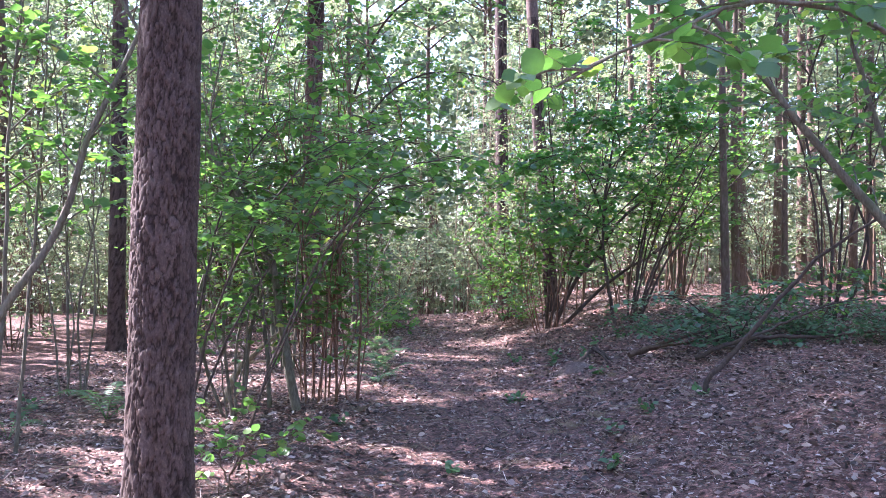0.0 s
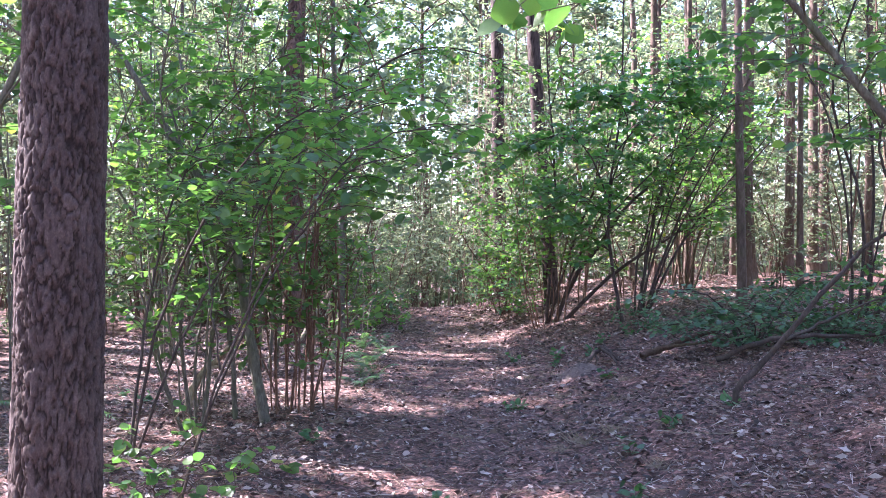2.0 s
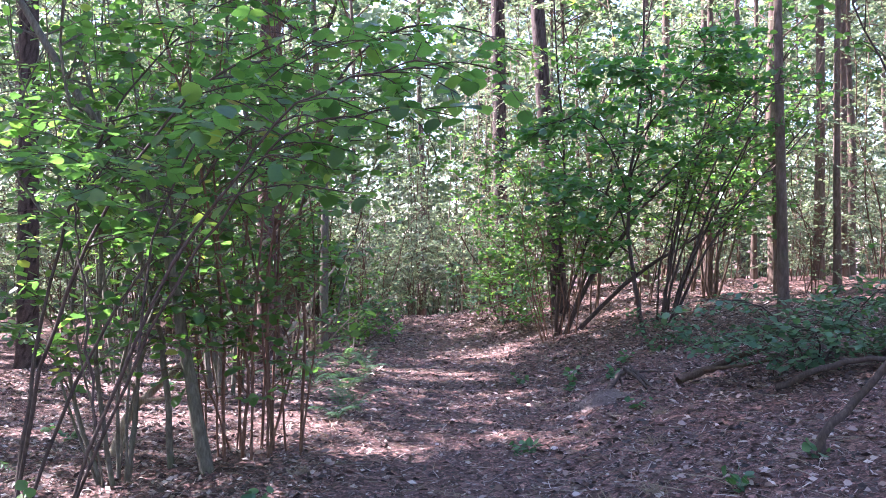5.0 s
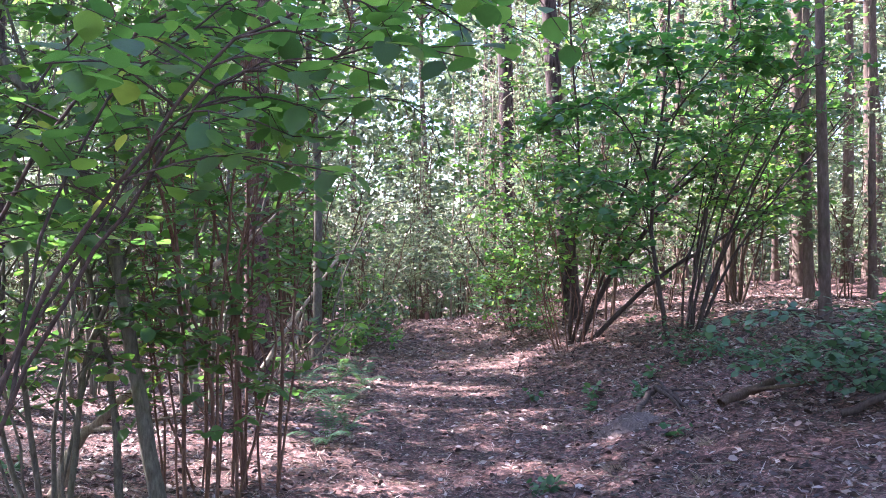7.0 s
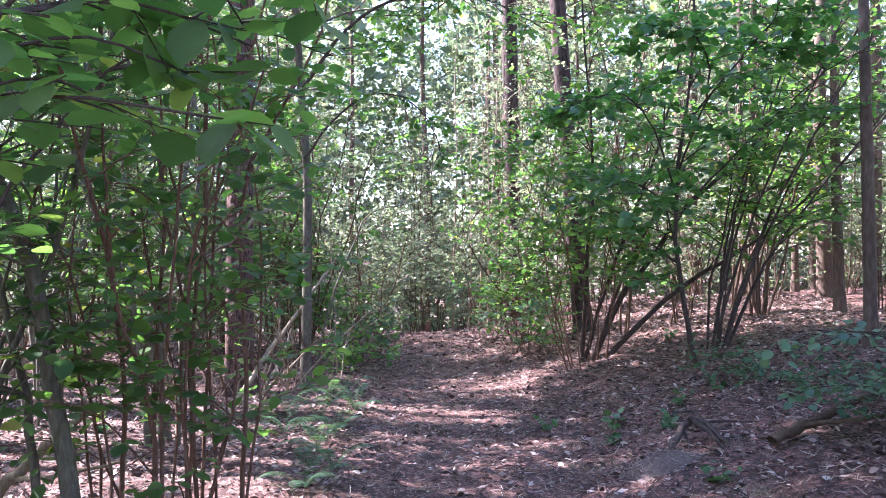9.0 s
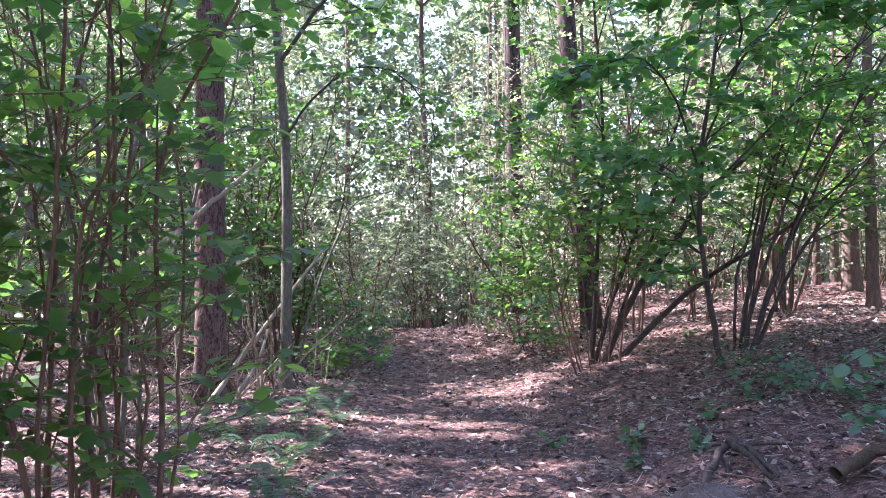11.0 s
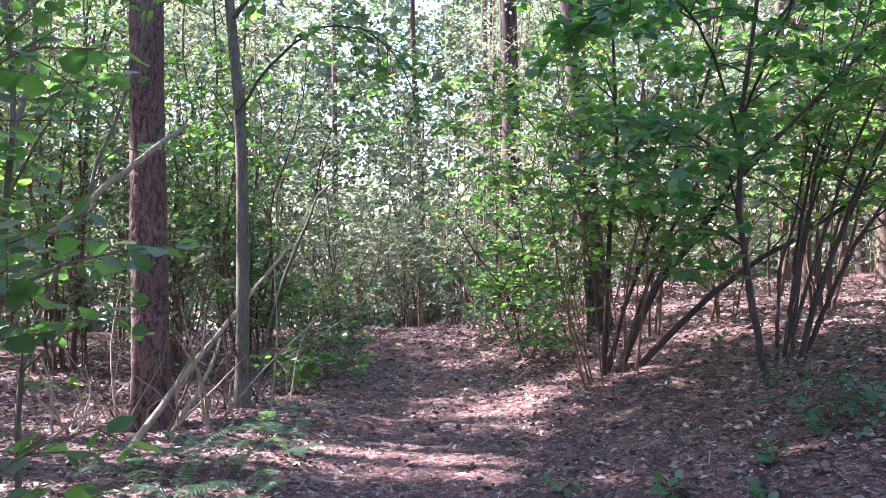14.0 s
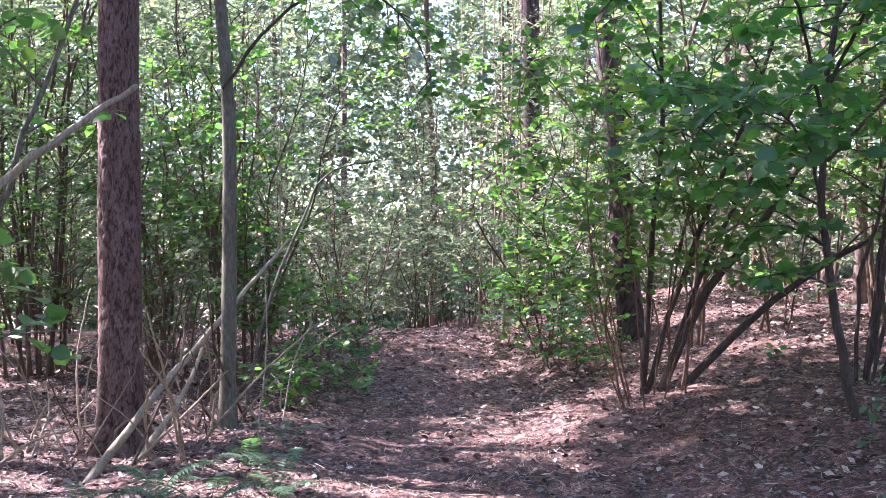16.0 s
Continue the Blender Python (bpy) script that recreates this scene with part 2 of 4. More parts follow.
ROUND = dict(v=[(0, 0, 0), (.10, .27, .02), (.36, .46, .04), (.66, .40, .02), (.88, .18, -.03), (1, 0, -.09), (.66, 0, -.03), (.33, 0, -.005),
                (.10, -.27, .02), (.36, -.46, .04), (.66, -.40, .02), (.88, -.18, -.03)],
             f=[(0, 7, 2, 1), (7, 6, 3, 2), (6, 5, 4, 3), (0, 8, 9, 7), (7, 9, 10, 6), (6, 10, 11, 5)])
PLAIN = dict(v=[(0, 0, 0), (.42, .36, .06), (1, 0, -.05), (.42, -.36, .06)], f=[(0, 2, 1), (0, 3, 2)])
MID = dict(v=[(0, 0, 0), (.28, .40, .05), (.72, .33, .02), (1, 0, -.08), (.28, -.40, .05), (.72, -.33, .02)], f=[(0, 3, 2, 1), (0, 4, 5, 3)])
CURL = dict(v=[(0, 0, 0.05), (.45, .22, .16), (1, .05, -.02), (.5, -.2, -.02)], f=[(0, 2, 1), (0, 3, 2)])
SLIVER = dict(v=[(0, .03, 0), (1, .02, .03), (1, -.02, .03), (0, -.03, 0)], f=[(0, 3, 2, 1)])
SLIM = dict(v=[(0, 0, 0), (.45, .24, .05), (1, 0, -.06), (.45, -.24, .05)], f=[(0, 2, 1), (0, 3, 2)])


def blades(geo, place, axis, face, size, shape=PLAIN):
    """Leaves at place, pointing along axis, with their upper side towards face."""
    n = len(place)
    if not n:
        return
    axis = unit(axis)
    side = unit(np.cross(face, axis))
    up = np.cross(axis, side)
    t = np.array(shape["v"], float)
    v = place[:, None] + size[:, None, None] * (t[None, :, 0, None] * axis[:, None] + t[None, :, 1, None] * side[:, None] + t[None, :, 2, None] * up[:, None])
    f = np.array(shape["f"])
    geo.put(v, (np.arange(n)[:, None, None] * len(t) + f).reshape(-1, f.shape[1]))


def leaf_places(rng, start, way, length, per, size, flat=0.75, droop=0.25, wild=0.38):
    """Leaves set by turns on both sides of many twigs: their places, axes, upper sides and sizes."""
    n = len(start)
    t = (np.arange(per)[None] + rng.uniform(0.2, 0.9, (n, per))) / per
    place = start[:, None] + way[:, None] * (length[:, None] * t)[..., None]
    side = unit(np.cross(way, np.array((0, 0, 1.0)) + rng.normal(0, 0.25, (n, 3))))
    sign = np.where(np.arange(per) % 2, 1.0, -1.0)[None, :, None]
    axis = unit(way[:, None] * 0.7 + sign * side[:, None] + rng.normal(0, 0.35, (n, per, 3)) + np.array((0, 0, -droop)))
    face = unit(np.array((0, 0, 1.0)) * flat + rng.normal(0, wild, (n, per, 3)))
    s = size * rng.uniform(0.55, 1.25, (n, per))
    return place.reshape(-1, 3), axis.reshape(-1, 3), face.reshape(-1, 3), s.ravel()


def side_twigs(rng, line, gap, length, begin=0.15, flat=0.6):
    """Twigs that leave a branch by turns: starts, ways and lengths."""
    seg = np.linalg.norm(np.diff(line, axis=0), axis=1)
    total = seg.sum()
    n = max(2, int(total * (1 - begin) / gap))
    s = begin + (1 - begin) * (np.arange(n) + rng.uniform(0, 1, n)) / n
    f = s * (len(line) - 1)
    i = np.minimum(f.astype(int), len(line) - 2)
    start = line[i] + (line[i + 1] - line[i]) * (f - i)[:, None]
    tang = unit(line[i + 1] - line[i])
    side = unit(np.cross(tang, np.array((0, 0, 1.0)) + rng.normal(0, 0.6 * (1.2 - flat), (n, 3))))
    side *= np.where(np.arange(n) % 2, 1.0, -1.0)[:, None]
    way = unit(tang * rng.uniform(0.4, 1.1, (n, 1)) + side + rng.normal(0, 0.2, (n, 3)))
    return start, way, length * rng.uniform(0.5, 1.2, n) * (1.15 - 0.5 * s)


# ---- the ground ----
def ground_height(x, y):
    """Metres of the forest floor at x, y: a worn flat path, a bank to one side."""
    x, y = np.asarray(x, float), np.asarray(y, float)
    mid = np.interp(y, [0, 12, 24, 40], [0.1, 0.1, -0.45, -2.5])
    d = x - mid
    z = np.interp(d, [-30, -6, -2.2, -1.1, -0.6, 0.0, 0.8, 1.3, 1.9, 2.8, 4.0, 7, 30], [0.3, -0.02, -0.02, 0.05, 0.01, -0.02, 0.02, 0.13, 0.28, 0.46, 0.62, 0.75, 1.2])
    z = z + np.interp(y, [0, 6, 16, 20, 22, 26, 60], [0.03, 0.03, -0.05, -0.04, -0.10, -0.48, -4.4])
    off = np.clip((np.abs(d) - 0.5) / 0.8, 0.15, 1)
    z = z + off * (0.028 * np.sin(x * 2.3 + 1.1 * y) * np.sin(y * 1.7 - x) + 0.018 * np.sin(x * 5.1 + y * 3.3) * np.sin(y * 4.3 - x * 2.2))
    return z


rng = np.random.default_rng(11)


def build_ground():
    def steps(lo, hi, d):
        mids = np.arange(lo, hi + d / 2, d)
        out = d * np.cumsum(1.22 ** np.arange(1, 37))
        return np.concatenate([lo - out[::-1], mids, hi + out])
    xs, ys = steps(-5, 6.5, 0.08), steps(1.5, 21, 0.09)
    X, Y = np.meshgrid(xs, ys)
    near = (np.abs(X) < 8) & (Y > -1) & (Y < 24)
    Z = ground_height(X, Y) + near * rng.normal(0, 0.009, X.shape)
    h, w = X.shape
    i, j = np.meshgrid(np.arange(h - 1), np.arange(w - 1), indexing="ij")
    q = np.stack([i * w + j, i * w + j + 1, (i + 1) * w + j + 1, (i + 1) * w + j], -1).reshape(-1, 4)
    g = Geo().put(np.stack([X, Y, Z], -1), q)
    tagged(part("ground", g, forest_floor), "reddish-brown forest floor with a trodden path", "ground", kind="structure")


build_ground()


def gz(x, y):
    return float(ground_height(x, y))


# ---- trees and shrubs ----
def pine_trunk(name, label, line, r0, r1, sides, rows, plates=0.012, seed=1, crown=True, top=13.0, bark=None, flare=0.35):
    """A pine: a stem with plated bark and a flared foot, dead stubs, and a high crown of limbs with needle tufts."""
    r = np.random.default_rng(seed)
    x, y, z = line[0]
    tree = thing(name, label, "tree", x, y, z)
    inv = np.array((x, y, z))
    low = smooth_line(np.array(line) - inv, rows)
    hgt = low[:, 2]
    rad = np.interp(hgt, [0, hgt[-1]], [r0, r1]) * (1 + flare * np.exp(-np.maximum(hgt, 0) / 0.22))
    th = np.linspace(0, 2 * math.pi, sides, endpoint=False)
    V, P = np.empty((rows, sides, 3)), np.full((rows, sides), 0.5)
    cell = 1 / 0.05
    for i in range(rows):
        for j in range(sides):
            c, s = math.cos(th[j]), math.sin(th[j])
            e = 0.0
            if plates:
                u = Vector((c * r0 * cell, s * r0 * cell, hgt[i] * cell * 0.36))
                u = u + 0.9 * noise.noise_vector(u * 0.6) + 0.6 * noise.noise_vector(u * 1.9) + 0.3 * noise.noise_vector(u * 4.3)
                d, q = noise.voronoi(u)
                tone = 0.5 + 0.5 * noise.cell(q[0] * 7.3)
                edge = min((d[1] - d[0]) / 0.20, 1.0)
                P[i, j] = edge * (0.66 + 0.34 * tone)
                e = plates * (0.9 * edge - 0.9 + 0.35 * tone - 0.2) + plates * 0.22 * noise.noise(u * 3.1) + plates * 0.8 * noise.noise(u * 0.2)
                lobes = 0.16 * flare * math.exp(-max(hgt[i], 0) / 0.18) * math.sin(5 * th[j] + seed) * r0 * 2
                e += lobes
            V[i, j] = low[i] + np.array((c, s, 0)) * (rad[i] + e)
    i, j = np.meshgrid(np.arange(rows - 1), np.arange(sides), indexing="ij")
    q = np.stack([i * sides + j, i * sides + (j + 1) % sides, (i + 1) * sides + (j + 1) % sides, (i + 1) * sides + j], -1).reshape(-1, 4)
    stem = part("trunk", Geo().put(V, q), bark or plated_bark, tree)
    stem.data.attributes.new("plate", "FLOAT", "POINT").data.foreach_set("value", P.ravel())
    if crown:
        way = unit(low[-1] - low[-8])
        up = low[-1] + np.outer(np.linspace(-0.05, top - hgt[-1], 14), way)
        up[:, :2] += np.cumsum(r.normal(0, 0.03, (14, 2)), axis=0) * (np.arange(14) > 1)[:, None]
        part("upper_trunk", tube(Geo(), up, np.linspace(r1, 0.04, 14), 14, 0.03, r), bark or pine_bark, tree)
        needle_crown(r, tree, up, top)
    return tree


def needle_crown(r, tree, up, top, n=32):
    wood, leaf = Geo(), Geo()
    for q in range(n):
        f = r.uniform(0.45, 1.0)
        p = up[int(f * (len(up) - 1))]
        az, ln = r.uniform(0, 2 * math.pi), r.uniform(1.5, 3.6) * (1.25 - 0.6 * f)
        d = np.array((math.cos(az), math.sin(az), r.uniform(-0.05, 0.4)))
        line = smooth_line([p, p + d * ln * 0.5 + (0, 0, 0.1), p + d * ln + (0, 0, r.uniform(-0.2, 0.3))], 6)
        tube(wood, line, np.linspace(0.035, 0.008, 6), 5)
        s, w, l = side_twigs(r, line, 0.10, 0.6, 0.25, 0.3)
        sticks(wood, s, w, l, np.full(len(l), 0.006))
        blades(leaf, *leaf_places(r, s, w, l, 9, 0.16, 0.4, 0.0), SLIM)
    tagged(part("branchwork", wood, far_bark, tree), kind="stuff")
    tagged(part("crown", leaf, needle_leaf, tree), kind="stuff")


def shrub(name, label, x, y, stems=8, height=3.2, spread=0.5, lean=(0, 0), thick=(0.010, 0.022), low=0.3, side=9, reach=0.9,
          leaf=0.075, per=6, gap=0.09, twig=0.32, seed=1, bark=None, green=None, shape=ROUND, foot=0.16, lines=None, singles=0, single=None, group="", bare=False, sides=7, rise=(0.1, 0.8), split=True, wild=0.38):
    """A many-stemmed shrub: every stem a part, side branches, twigs and leaves."""
    r = np.random.default_rng(seed)
    bark, green = bark or hazel_bark, green or hazel_leaf
    z0 = gz(x, y)
    bush = thing(name, label, "shrub", x, y, z0, group)
    wood, leaf_g = Geo(), Geo()
    own, bearer = [], []
    for q in range(stems if lines is None else len(lines)):
        if lines is None:
            az = 2 * math.pi * (q + r.uniform(0, 0.8)) / stems
            o = np.array((math.cos(az), math.sin(az), 0)) * foot * r.uniform(0.3, 1)
            hh = height * r.uniform(0.6, 1.05)
            out = np.array((math.cos(az), math.sin(az), 0)) * spread * r.uniform(0.3, 1.1) + np.array((*lean, 0)) * r.uniform(0.5, 1.2)
            key = [o - (0, 0, 0.05)] + [o + out * f ** 1.4 + np.array((0, 0, hh * f)) + np.append(r.normal(0, 0.05 + 0.13 * f, 2), 0) for f in (0.25, 0.5, 0.75, 1.0)]
            rr = thick[0] + (thick[1] - thick[0]) * r.uniform(0, 1) ** 1.6
        else:
            key, rr = [np.array(p) - (x, y, z0) for p in lines[q][0]], lines[q][1]
        line = smooth_line(key, 18)
        line[1:-1] += r.normal(0, 0.006, (16, 3))
        part("stem", tube(Geo(), line, np.linspace(rr, rr * 0.3, 18), sides, 0.05, r), bark, bush)
        if bare:
            continue
        for b in range(side):
            f = low + (1 - low) * (b + r.uniform(0, 1)) / side
            k = min(int(f * 17), 16)
            az = r.uniform(0, 2 * math.pi)
            d = np.array((math.cos(az) + 0.5 * lean[0], math.sin(az) + 0.5 * lean[1], r.uniform(*rise)))
            d = unit(d + 0.4 * unit(line[k + 1] - line[k]))
            ln = reach * r.uniform(0.5, 1.2) * (1.2 - 0.5 * f)
            p = line[k]
            m = 7 if split else 4
            br = smooth_line([p, p + d * ln * 0.5, p + d * ln * np.array((1, 1, 0.75)) - (0, 0, 0.06)], m)
            one = Geo() if split else wood
            tube(one, br, np.linspace(min(rr * 0.42, 0.008), 0.002, m), 5 if split else 3)
            s, w, l = side_twigs(r, br, gap, twig)
            sticks(one, s, w, l, np.full(len(l), 0.0022))
            if split:
                bearer.extend([part("branch", one, bark, bush)] * len(s))
            own.append((s, w, l))
    if own:
        s, w, l = (np.concatenate(c) for c in zip(*own))
        pl, ax, fc, sz = leaf_places(r, s, w, l, per, leaf, 0.9, 0.18, wild)
        if singles:
            pick = r.permutation(len(pl))[:min(singles, len(pl) * 2 // 3)]
            rest = np.setdiff1d(np.arange(len(pl)), pick)
            leaf_objects([bearer[k // per] for k in pick] if split else [bush] * len(pick), pl[pick], ax[pick], fc[pick], sz[pick], single or hazel_leaf_single)
            pl, ax, fc, sz = pl[rest], ax[rest], fc[rest], sz[rest]
        blades(leaf_g, pl, ax, fc, sz, shape)
        if not split:
            tagged(part("branchwork", wood, bark, bush), kind="stuff")
        tagged(part("foliage", leaf_g, green, bush), kind="stuff")
    return bush


LEAF_MESH = {}


def leaf_objects(parents, place, axis, face, size, material):
    """Single leaves that share one mesh."""
    if material.name not in LEAF_MESH:
        g = Geo()
        blades(g, np.zeros((1, 3)), np.array([(1.0, 0, 0)]), np.array([(0, 0, 1.0)]), np.ones(1), ROUND)
        LEAF_MESH[material.name] = g.mesh("leaf", material)
    axis = unit(axis)
    sd = unit(np.cross(face, axis))
    up = np.cross(axis, sd)
    for parent, p, a, b, c, s in zip(parents, place, axis, sd, up, size):
        ob = new("leaf", LEAF_MESH[material.name])
        ob.parent = parent
        ob.matrix_local = Matrix(((a[0] * s, b[0] * s, c[0] * s, p[0]), (a[1] * s, b[1] * s, c[1] * s, p[1]), (a[2] * s, b[2] * s, c[2] * s, p[2]), (0, 0, 0, 1)))


def leafy_tree(name, label, x, y, height, girth, seed, crown_from=0.45, limbs=16, reach=2.2, leaf=0.12, bark=None, green=None, per=6, gap=0.13, lean=(0, 0), sides=10, twig=0.9):
    """A broadleaved tree: stem, limbs and a crown of many leaves."""
    r = np.random.default_rng(seed)
    z0 = gz(x, y)
    tree = thing(name, label, "tree", x, y, z0)
    key = [(0, 0, -0.1)] + [(lean[0] * f + r.normal(0, 0.06), lean[1] * f + r.normal(0, 0.06), height * f) for f in (0.25, 0.5, 0.75, 1)]
    line = smooth_line(key, 24)
    rad = np.linspace(girth, girth * 0.2, 24)
    rad[0] *= 1.35
    part("trunk", tube(Geo(), line, rad, sides, 0.03, r), bark or far_bark, tree)
    wood, leaf_g = Geo(), Geo()
    for q in range(limbs):
        f = crown_from + (1 - crown_from) * (q + r.uniform(0, 1)) / limbs
        p = line[min(int(f * 23), 23)]
        az, ln = q * 2.4 + r.uniform(-0.4, 0.4), reach * r.uniform(0.6, 1.15) * (1.35 - 0.8 * f)
        d = np.array((math.cos(az), math.sin(az), r.uniform(0.1, 0.7)))
        br = smooth_line([p, p + d * ln * 0.5 + (0, 0, 0.1), p + d * ln + (0, 0, r.uniform(-0.3, 0.1))], 8)
        tube(wood, br, np.linspace(girth * 0.3, 0.006, 8), 5)
        s, w, l = side_twigs(r, br, gap * 2.2, twig, 0.2, 0.4)
        sticks(wood, s, w, l, np.full(len(l), 0.006))
        sub = np.repeat(s, 3, 0) + np.repeat(w, 3, 0) * (np.repeat(l, 3) * np.tile((0.35, 0.65, 0.95), len(l)))[:, None]
        w2 = unit(np.repeat(w, 3, 0) + r.normal(0, 0.7, (len(sub), 3)))
        blades(leaf_g, *leaf_places(r, sub, w2, r.uniform(0.25, 0.5, len(sub)), per, leaf), PLAIN)
    tagged(part("branchwork", wood, bark or far_bark, tree), kind="stuff")
    tagged(part("crown", leaf_g, green or hazed_far_leaf, tree), kind="stuff")
    return tree


# ---- the tall trees by the path ----
pine_trunk("pine_tree", "tall pine with plated grey-brown bark beside the path", [(-1.40, 4.40, -0.03), (-1.375, 4.40, 1.2), (-1.35, 4.40, 2.1), (-1.315, 4.4, 3.1)], 0.166, 0.146, 190, 300, 0.013, 3, top=14)
pine_trunk("pine_tree", "tall pine with sunlit flaking bark beside dead branches", [(-2.08, 14.1, -0.1), (-2.07, 14.1, 1.5), (-2.05, 14.1, 3.2), (-2.0, 14.1, 5)], 0.148, 0.128, 110, 230, 0.014, 7, top=14, flare=0.6, bark=rusty_lit_bark)
pine_trunk("pine_tree", "slender pine standing behind the hazel clump", [(2.15, 17.5, 0.2), (2.02, 17.5, 1.8), (1.88, 17.5, 3.7), (1.75, 17.5, 6)], 0.14, 0.115, 40, 100, 0.010, 9, top=15)
pine_trunk("pine_tree", "reddish pine far along the path", [(1.45, 21.5, 0.0), (1.42, 21.5, 2.5), (1.40, 21.5, 5.0), (1.38, 21.5, 8)], 0.16, 0.14, 32, 90, 0.008, 12, top=16)
pine_trunk("pine_tree", "pine standing in open leaf litter", [(-5.0, 13.7, -0.05), (-4.97, 13.7, 2), (-4.93, 13.7, 5)], 0.13, 0.115, 32, 90, 0.009, 13, top=13)
leafy_tree("young_tree", "thin straight grey-brown young tree beside a pine", -1.43, 14.45, 9.0, 0.062, 21, 0.42, 12, 1.6, 0.09, grey_bark, hazel_leaf)
for i, (x, y, g, lean) in enumerate([(3.95, 12.5, 0.062, (0.35, 0.1)), (6.3, 19.0, 0.13, (0, 0)), (7.0, 18.8, 0.10, (0.1, 0)), (8.2, 20.5, 0.12, (0, 0)), (9.0, 22.0, 0.13, (0.3, 0)),
                                     (7.4, 15.5, 0.09, (0.2, 0)), (5.6, 24.0, 0.14, (0, 0)), (10.5, 19.5, 0.14, (0, 0)), (5.3, 16.2, 0.075, (0.1, 0)), (6.1, 16.0, 0.06, (-0.2, 0)),
                                     (4.7, 17.8, 0.07, (0.1, 0)), (5.5, 20.6, 0.08, (0, 0)), (7.6, 22.6, 0.09, (0.2, 0)), (6.7, 21.3, 0.07, (-0.1, 0)), (8.6, 18.0, 0.08, (0, 0)), (4.2, 20.4, 0.08, (0.1, 0))]):
    leafy_tree("forest_tree", "straight brown forest tree on the bank", x, y, 10 + 2 * (i % 4), g, 40 + i, 0.55, 12, 2.0, 0.12, far_bark)

# ---- the shrubs by the path ----
H = "hazel_shrub"
shrub(H, "hazel clump of many upright reddish-brown stems", -1.12, 8.6, 20, 4.2, 0.5, (0.05, -0.1), (0.006, 0.013), 0.16, 8, 0.7, gap=0.12, foot=0.34, seed=5, bark=shoot_bark, shape=MID, singles=200, wild=0.28)
shrub(H, "grey-stemmed hazel with spreading limbs", -1.9, 8.1, 8, 4.2, 1.0, (0.0, -0.2), (0.008, 0.020), 0.18, 8, 0.9, gap=0.13, seed=6, bark=grey_bark, shape=MID, singles=150, wild=0.28)
shrub(H, "thick grey hazel stem bending away from the path", -1.32, 8.15, side=17, low=0.35, reach=1.1, gap=0.12, seed=7, bark=grey_bark, shape=MID, wild=0.28, rise=(-0.1, 0.3), lines=[
    ([(-1.32, 8.15, -0.03), (-1.45, 8.15, 0.7), (-1.62, 8.15, 1.6), (-2.05, 8.15, 2.3), (-2.6, 8.15, 3.2), (-3.1, 8.1, 4.1)], 0.046),
    ([(-1.60, 8.3, -0.03), (-1.66, 8.3, 0.8), (-1.85, 8.25, 1.7), (-2.2, 8.2, 2.9)], 0.024)])
shrub(H, "tall hazel with dark leaning stems", -1.95, 11.2, 6, 4.6, 0.8, (-0.1, 0), (0.016, 0.032), 0.18, 10, 0.95, gap=0.13, seed=8, bark=grey_bark, shape=MID, singles=150)
shrub(H, "leafy hazel clump with thin brown stems", 1.70, 14.55, 13, 4.0, 1.0, (-0.2, -0.2), (0.006, 0.012), 0.24, 9, 0.85, gap=0.12, seed=9, bark=shoot_bark, shape=MID, singles=250, foot=0.30)
shrub(H, "hazel with thick stems leaning away from the path", 1.78, 14.75, bark=dark_bark, side=13, low=0.35, reach=1.1, seed=10, shape=MID, lines=[
    ([(1.80, 14.72, 0.15), (2.15, 14.7, 0.94), (2.46, 14.6, 1.35), (2.87, 14.5, 1.97), (3.35, 14.4, 2.4), (4.0, 14.2, 3.1), (4.8, 14.0, 4.1)], 0.038),
    ([(1.86, 14.66, 0.15), (2.4, 14.6, 0.69), (2.87, 14.5, 1.1), (3.43, 14.4, 1.46), (3.95, 14.3, 1.87), (4.9, 14.1, 2.9)], 0.034),
    ([(1.84, 14.8, 0.15), (2.2, 14.8, 1.2), (2.75, 14.7, 2.2), (3.5, 14.6, 3.4), (4.1, 14.5, 4.6)], 0.022),
    ([(1.72, 14.8, 0.15), (1.95, 14.7, 1.0), (2.3, 14.5, 2.0), (2.6, 14.3, 3.0), (2.9, 14.2, 4.6)], 0.026),
    ([(1.70, 14.8, 0.15), (1.75, 14.7, 1.2), (1.8, 14.5, 2.4), (1.7, 14.3, 3.6), (1.6, 14.2, 5.0)], 0.026)], singles=150)
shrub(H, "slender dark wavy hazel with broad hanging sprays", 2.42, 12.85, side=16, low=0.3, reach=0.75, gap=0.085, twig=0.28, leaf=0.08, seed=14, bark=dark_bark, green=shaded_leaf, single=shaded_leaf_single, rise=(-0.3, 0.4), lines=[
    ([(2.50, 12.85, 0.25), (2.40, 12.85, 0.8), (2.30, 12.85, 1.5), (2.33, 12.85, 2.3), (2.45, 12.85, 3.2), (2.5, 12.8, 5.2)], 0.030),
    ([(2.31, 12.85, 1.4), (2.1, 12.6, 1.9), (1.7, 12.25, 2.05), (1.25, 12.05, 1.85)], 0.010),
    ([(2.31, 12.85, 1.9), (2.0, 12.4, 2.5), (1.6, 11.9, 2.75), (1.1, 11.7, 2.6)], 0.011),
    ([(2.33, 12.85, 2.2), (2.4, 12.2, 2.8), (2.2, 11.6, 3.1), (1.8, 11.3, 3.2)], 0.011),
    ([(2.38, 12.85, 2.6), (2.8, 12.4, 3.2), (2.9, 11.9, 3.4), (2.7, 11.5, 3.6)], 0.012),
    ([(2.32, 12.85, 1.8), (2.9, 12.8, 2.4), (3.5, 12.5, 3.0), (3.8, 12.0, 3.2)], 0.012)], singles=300)
